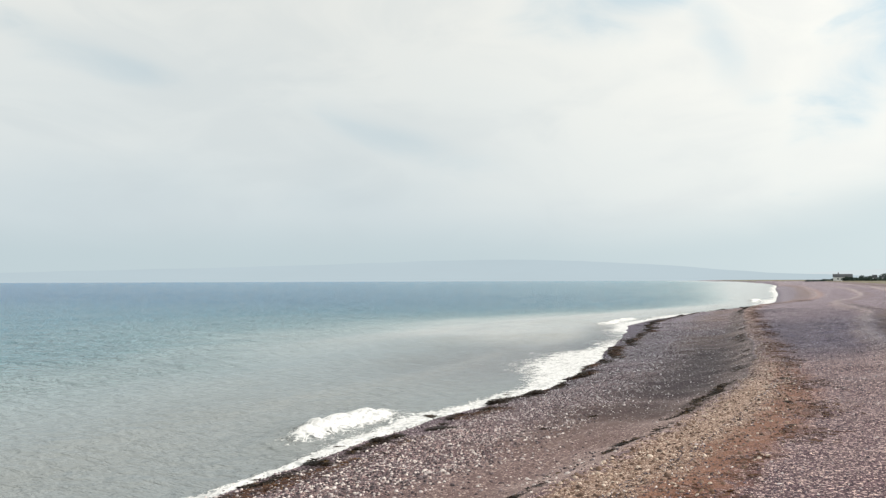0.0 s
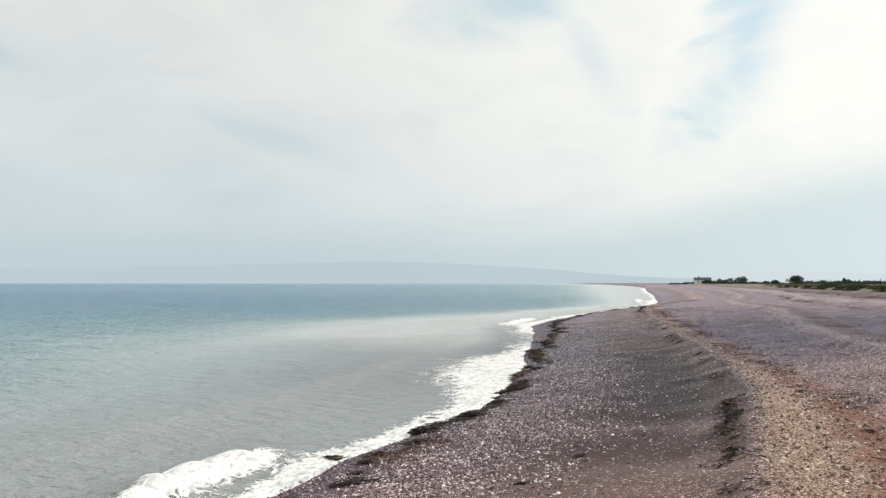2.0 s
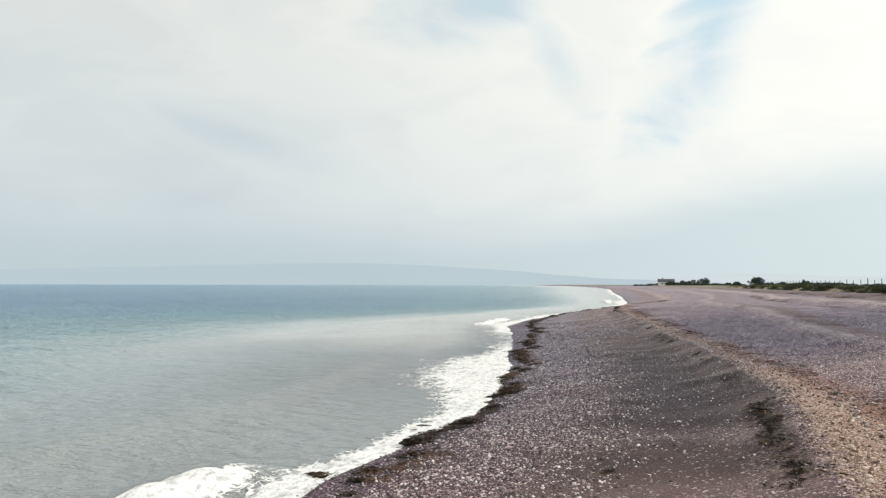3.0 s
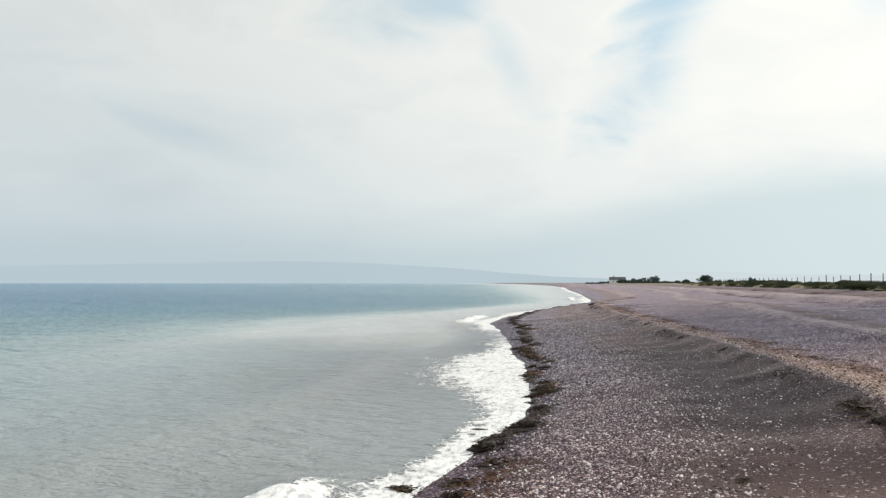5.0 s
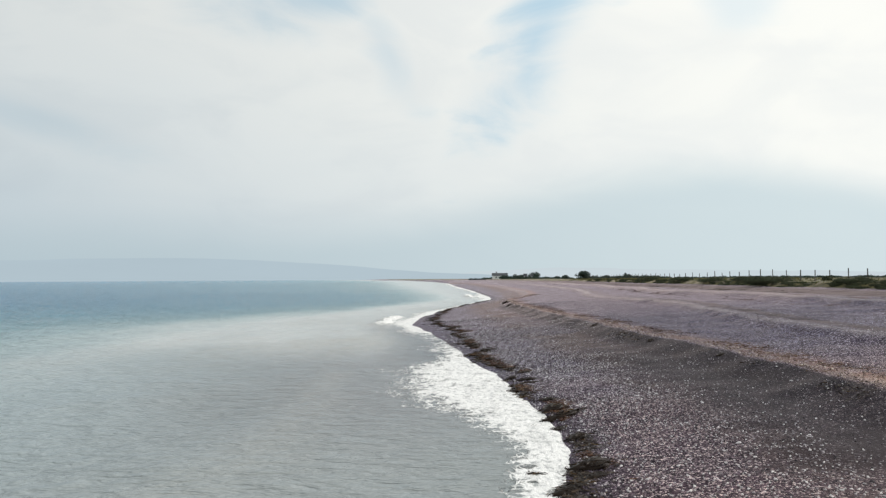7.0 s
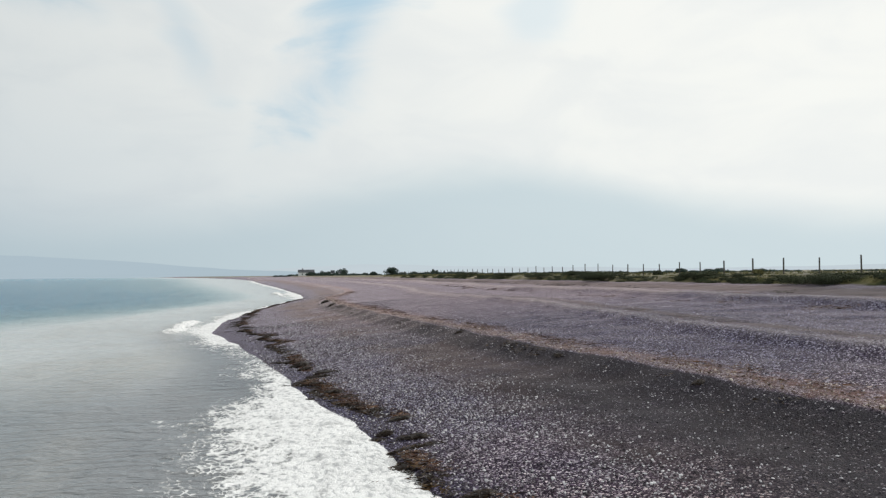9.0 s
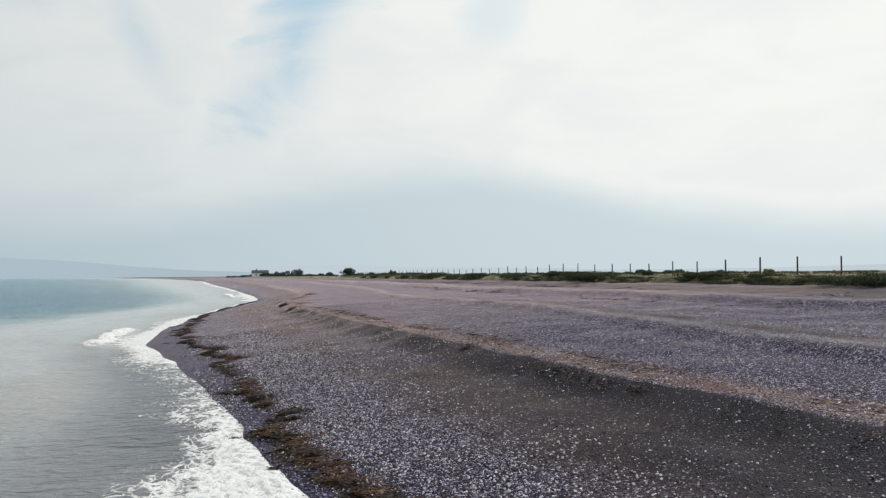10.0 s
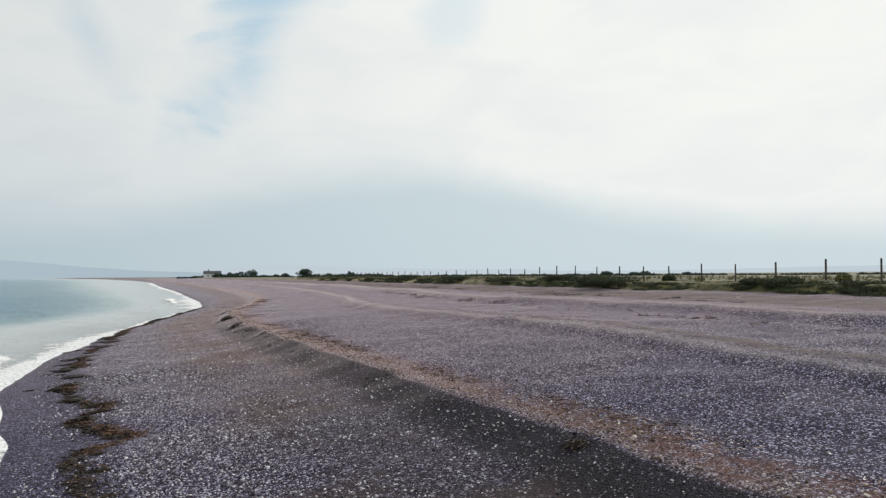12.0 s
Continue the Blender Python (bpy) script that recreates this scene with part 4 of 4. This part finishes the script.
def weed_heap(seed, rx, ry, high):
    """A matted heap: a lumpy core under tangled ribbons."""
    rs = np.random.RandomState(seed)
    bm = bmesh.new()
    bmesh.ops.create_icosphere(bm, subdivisions=2, radius=1.0)
    for v in bm.verts:
        k = 1 + 0.55 * noise.noise(v.co * 2.1 + Vector((seed, 0, 0))) + 0.30 * noise.noise(v.co * 5 + Vector((0, seed, 0)))
        v.co = Vector((v.co.x * rx * k, v.co.y * ry * k, max(v.co.z, -0.15) * high * k * 0.8))
    core_v = np.array([v.co[:] for v in bm.verts])
    core_f = np.array([[v.index for v in f.verts] for f in bm.faces])
    bm.free()
    n = 170
    r, a = np.sqrt(rs.uniform(0, 1.9, n)), rs.uniform(0, 6.28, n)
    x, y = r * np.cos(a) * rx, r * np.sin(a) * ry
    z = high * np.sqrt(np.clip(1 - r * r, 0.0, 1)) * 0.95 + 0.012
    rv, rf = ribbons(rs, x, y, z, 0.20, 0.020, 0.008)
    rv[:, 2] = np.maximum(rv[:, 2], 0.004)
    tri = np.concatenate([core_f, np.concatenate([rf[:, [0, 1, 2]], rf[:, [0, 2, 3]]]) + len(core_v)])
    return np.concatenate([core_v, rv]), tri


rs = np.random.RandomState(77)
heaps = []
for k, (rx, ry, high) in enumerate(((0.42, 0.24, 0.13), (0.62, 0.30, 0.17), (0.30, 0.20, 0.09), (0.50, 0.42, 0.20), (0.75, 0.26, 0.12))):
    v, f = weed_heap(k + 3, rx, ry, high)
    ob = loose("seaweed_clump", v, f, WEED)
    tagged(ob, "clump of wet dark brown seaweed on the shingle", "seaweed", "seaweed clumps along the waterline")
    heaps.append([ob, 0])


def lay_heap(x, y, turn, kind=None, scale=1.0):
    k = rs.randint(len(heaps)) if kind is None else kind
    z = float(ground_z(x, y)) - 0.015
    sx, sy = float(ground_z(x + 0.25, y) - ground_z(x - 0.25, y)) / 0.5, float(ground_z(x, y + 0.25) - ground_z(x, y - 0.25)) / 0.5
    tilt = Vector((0, 0, 1)).rotation_difference(Vector((-sx, -sy, 1)).normalized()).to_matrix().to_4x4()
    m = Matrix.Translation((x, y, max(z, -0.03))) @ tilt @ pose(0, 0, 0, 0, 0, turn)
    ob, used = heaps[k]
    if used:
        ob = copy_thing(ob, m)
    else:
        ob.matrix_basis = m
        heaps[k][1] = 1
    ob.scale = (scale * rs.uniform(0.85, 1.2), scale * rs.uniform(0.85, 1.2), scale * rs.uniform(0.7, 1.2))
    return ob


y = -82.0
while y < 32:
    lay_heap(float(shore_x(y)) + rs.uniform(-0.15, 0.35), y, rs.uniform(-35, 35), None, rs.uniform(0.32, 0.7) * (1 if y < 10 else 1.4))
    if rs.uniform() < 0.2:
        lay_heap(float(shore_x(y)) + rs.uniform(-0.9, -0.3), y + 0.4, rs.uniform(-30, 30), 2, rs.uniform(0.35, 0.7))
    y += rs.uniform(0.55, 1.25) * (1 if y < 0 else 1.6)
# along the foot of the crest, and one or two astray
for y, kind, scale in ((-74.0, 4, 0.7), (-70.6, 2, 0.9), (-70.0, 1, 0.6), (-66.4, 2, 0.8), (-65.9, 4, 0.8), (-62.7, 3, 0.7), (-50.2, 0, 0.7), (-44.4, 2, 0.9), (-36.5, 2, 0.8), (-8.0, 4, 1.1), (-2.0, 3, 1.2)):
    lay_heap(float(crest_x(y)) - 0.3, y, 92 + rs.uniform(-22, 22), kind, scale * 0.6)
for x, y, scale in ((-5.0, -65.3, 0.4), (-5.6, -67.2, 0.3), (-0.6, -65.0, 0.4), (-0.9, -60.4, 0.45), (-0.4, -68.0, 0.4)):
    lay_heap(x, y, rs.uniform(0, 180), 2, scale)


def weed_litter(name, label, mat, seed, count, y0, y1, spread, length, width, thin=None):
    """Loose strands along a line; spread(y, r) gives their x."""
    r = np.random.RandomState(seed)
    y = r.uniform(y0, y1, count)
    x = spread(y, r)
    keep = fractal(x, y, 1.3, seed) > (-0.2 if thin is None else thin)
    x, y = x[keep], y[keep]
    z = np.maximum(ground_z(x, y), 0.0) + 0.012
    v, f = ribbons(r, x, y, z, length, width, 0.006)
    v[:, 2] = np.maximum(v[:, 2], ground_z(v[:, 0], v[:, 1]) + 0.006)
    return tagged(loose(name, v, f, mat), label, "seaweed", kind="stuff")


weed_litter("seaweed_strands", "tangled brown seaweed strands along the waterline", WEED, 201, 20000, -84, 35, lambda y, r: shore_x(y) + np.abs(r.normal(0, 0.22, len(y))) - 0.15, 0.2, 0.012, 0.12)
weed_litter("rusty_seaweed_fringe", "rust-brown seaweed fringe above the waterline", RUST_WEED, 202, 24000, -84, 20, lambda y, r: shore_x(y) + 0.08 + np.abs(r.normal(0, 1, len(y))) * np.interp(y, [-64, -56], [0.42, 0.2]), 0.16, 0.011, 0.05)
weed_litter("dry_seaweed_strandline", "rusty dried seaweed strewn along the storm crest", RUST_WEED, 203, 11000, -86, 30, lambda y, r: crest_x(y) + np.interp(y, [-66, -54], [2.4, 0.95]) + r.normal(0, 0.35, len(y)), 0.17, 0.011, 0.0)
weed_litter("crest_foot_seaweed", "dark seaweed scraps under the shingle crest", WEED, 204, 8000, -86, 15, lambda y, r: crest_x(y) - 0.3 + r.normal(0, 0.2, len(y)), 0.12, 0.013, 0.3)
weed_litter("crest_line_seaweed", "thin dark line of seaweed under the tan crest", WEED, 207, 1600, -70, -60, lambda y, r: crest_x(y) - 0.36 + r.normal(0, 0.07, len(y)), 0.13, 0.012, 0.12)
weed_litter("upper_beach_seaweed", "dark dry seaweed scraps on the upper beach", WEED, 205, 5200, -45, 50, lambda y, r: bank_x(y) - 4.2 + r.normal(0, 0.7, len(y)), 0.26, 0.02, 0.35)
weed_litter("ridge_seaweed", "dark dry seaweed scraps on a shingle ridge", RUST_WEED, 206, 4200, -60, 30, lambda y, r: crest_x(y) + 0.62 * (bank_x(y) - crest_x(y)) - 1.0 + r.normal(0, 0.35, len(y)), 0.22, 0.016, 0.35)

# ---------- pebbles, last ----------
CAP_V = np.array([(1, 0, -0.3), (0, 1, -0.3), (-1, 0, -0.3), (0, -1, -0.3), (0.1, 0, 0.9)], float)
CAP_F = np.array([(0, 1, 4), (1, 2, 4), (2, 3, 4), (3, 0, 4)])


def dome(sides=5):
    """The part of a bedded stone that shows: two rings and a flat crown."""
    turn = [2 * math.pi * k / sides for k in range(sides)]
    v = [(math.cos(a), math.sin(a), -0.35) for a in turn] + [(0.74 * math.cos(a + 0.3), 0.74 * math.sin(a + 0.3), 0.62) for a in turn] + [(0, 0, 0.92)]
    f = []
    for k in range(sides):
        j = (k + 1) % sides
        f += [(k, j, sides + k), (j, sides + j, sides + k), (sides + k, sides + j, 2 * sides)]
    return np.array(v), np.array(f)


DOME_V, DOME_F = dome()
LOW_V, LOW_F = dome(4)


def pebbles(name, label, mat, seed, x, y, size, shape_v, shape_f):
    """Rounded, flattened stones bedded in the shingle, one island each."""
    r = np.random.RandomState(seed)
    n = len(x)
    s = size * np.exp(r.normal(0, 0.29, n))
    a = r.uniform(0, 6.28, n)
    shape = np.stack([s * r.uniform(0.8, 1.35, n), s * r.uniform(0.7, 1.0, n), s * r.uniform(0.4, 0.75, n)], -1)
    lump = 1 + r.normal(0, 0.10, (n, len(shape_v), 1))
    v = shape_v[None] * lump * shape[:, None]
    tilt = r.normal(0, 0.3, (n, 1))
    vx, vy, vz = v[..., 0], v[..., 1], v[..., 2]
    vx, vz = vx - tilt * vz, vz + tilt * vx
    c, q = np.cos(a)[:, None], np.sin(a)[:, None]
    v = np.stack([vx * c - vy * q + x[:, None], vx * q + vy * c + y[:, None], vz + (ground_z(x, y) + shape[:, 2] * 0.35)[:, None]], -1)
    f = shape_f[None] + (np.arange(n) * len(shape_v))[:, None, None]
    return tagged(loose(name, v.reshape(-1, 3), f.reshape(-1, 3), mat), label, "pebbles", kind="stuff")


rp = np.random.RandomState(9)


def scatter(count, y0, y1, x_of, thin):
    y = rp.uniform(y0, y1, count)
    x = x_of(y, rp.uniform(0, 1, count))
    keep = rp.uniform(0, 1, count) < thin(x, y)
    return x[keep], y[keep]


lower = lambda y, r: shore_x(y) - 0.9 + r ** 1.25 * (crest_x(y) - shore_x(y) + 0.8)
strewn = lambda x, y: np.clip(0.55 + 0.5 * fractal(x, y, 1.8, 151), 0.12, 1) * np.interp(x - crest_x(y) + np.interp(y, [-62, -56], [0, 0.7]), [-3.6, -1.6], [1.0, 0.13]) ** np.interp(y, [-46, -40], [1.0, 0.7]) * np.interp(x - shore_x(y), [-0.3, 0.5], [0.4, 1.0])
packed = lambda x, y: np.maximum(strewn(x, y), np.interp(x - crest_x(y), [-3.0, -2.2], [0.8, 0.0]) * np.interp(x - shore_x(y), [0.1, 0.6], [0.0, 1.0]))
x, y = scatter(44000, -80, -60, lower, packed)
pebbles("near_lower_pebbles", "pale pebbles strewn over the lower shingle", PEBBLES, 61, x, y, np.interp(y, [-74, -68, -63], [0.023, 0.018, 0.0145]), DOME_V, DOME_F)
x, y = scatter(106000, -60, -36, lower, strewn)
pebbles("lower_beach_pebbles", "pale and slate-grey pebbles packed on the lower shingle", PEBBLES, 65, x, y, 0.0142, LOW_V, LOW_F)
x, y = scatter(40000, -36, -20, lower, strewn)
pebbles("further_lower_pebbles", "pale and slate-grey pebbles on the lower shingle towards the point", PEBBLES, 66, x, y, 0.016, LOW_V, LOW_F)
x, y = scatter(10000, -20, 40, lower, lambda x, y: np.clip(0.55 + 0.5 * fractal(x, y, 1.8, 151), 0.12, 1))
pebbles("far_lower_pebbles", "pale and grey pebbles on the point of the beach", PEBBLES, 62, x, y, 0.024, CAP_V, CAP_F)
x, y = scatter(20000, -82, 5, lambda y, r: crest_x(y) + 0.02 + r * np.interp(y, [-66, -54], [2.3, 0.8]), lambda x, y: np.clip(0.85 - 0.3 * (x - crest_x(y)), 0, 1) * np.interp(y, [-60, -52], [1.0, 0.4]))
pebbles("crest_pebbles", "dry tan pebbles along the storm crest", TAN_PEBBLES, 63, x, y, np.interp(y, [-72, -58], [0.024, 0.017]), DOME_V, DOME_F)
x, y = scatter(88000, -84, -8, lambda y, r: crest_x(y) + 0.9 + r ** 1.3 * 8.5, lambda x, y: np.clip(0.6 + 0.45 * fractal(x, y, 2.2, 157), 0.1, 1))
pebbles("upper_beach_pebbles", "mauve and grey pebbles on the upper shingle", MAUVE_PEBBLES, 64, x, y, 0.0145, CAP_V, CAP_F)


def pebble_meshes(count):
    out = []
    for k in range(count):
        bm = bmesh.new()
        bmesh.ops.create_icosphere(bm, subdivisions=2, radius=1.0)
        for v in bm.verts:
            q = 1 + 0.22 * noise.noise(v.co * 1.4 + Vector((k * 3.1, 0, 0)))
            v.co = Vector((v.co.x * 1.2 * q, v.co.y * 0.9 * q, v.co.z * 0.58 * q))
        for f in bm.faces:
            f.smooth = True
        me = bpy.data.meshes.new("pebble")
        bm.to_mesh(me)
        bm.free()
        me.materials.append(PEBBLE)
        out.append(me)
    return out


shapes = pebble_meshes(8)
for k in range(290):
    y = rp.uniform(-44, -32)
    x = float(shore_x(y)) + rp.uniform(0.8, 6.0)
    s = 0.016 * math.exp(rp.normal(0, 0.3))
    ob = new("pebble", shapes[k % 8])
    ob.parent = ground
    ob.matrix_basis = pose(x, y, float(ground_z(x, y)) + s * 0.22, rp.uniform(-14, 14), rp.uniform(-14, 14), rp.uniform(0, 360)) @ Matrix.Diagonal((s, s, s, 1))
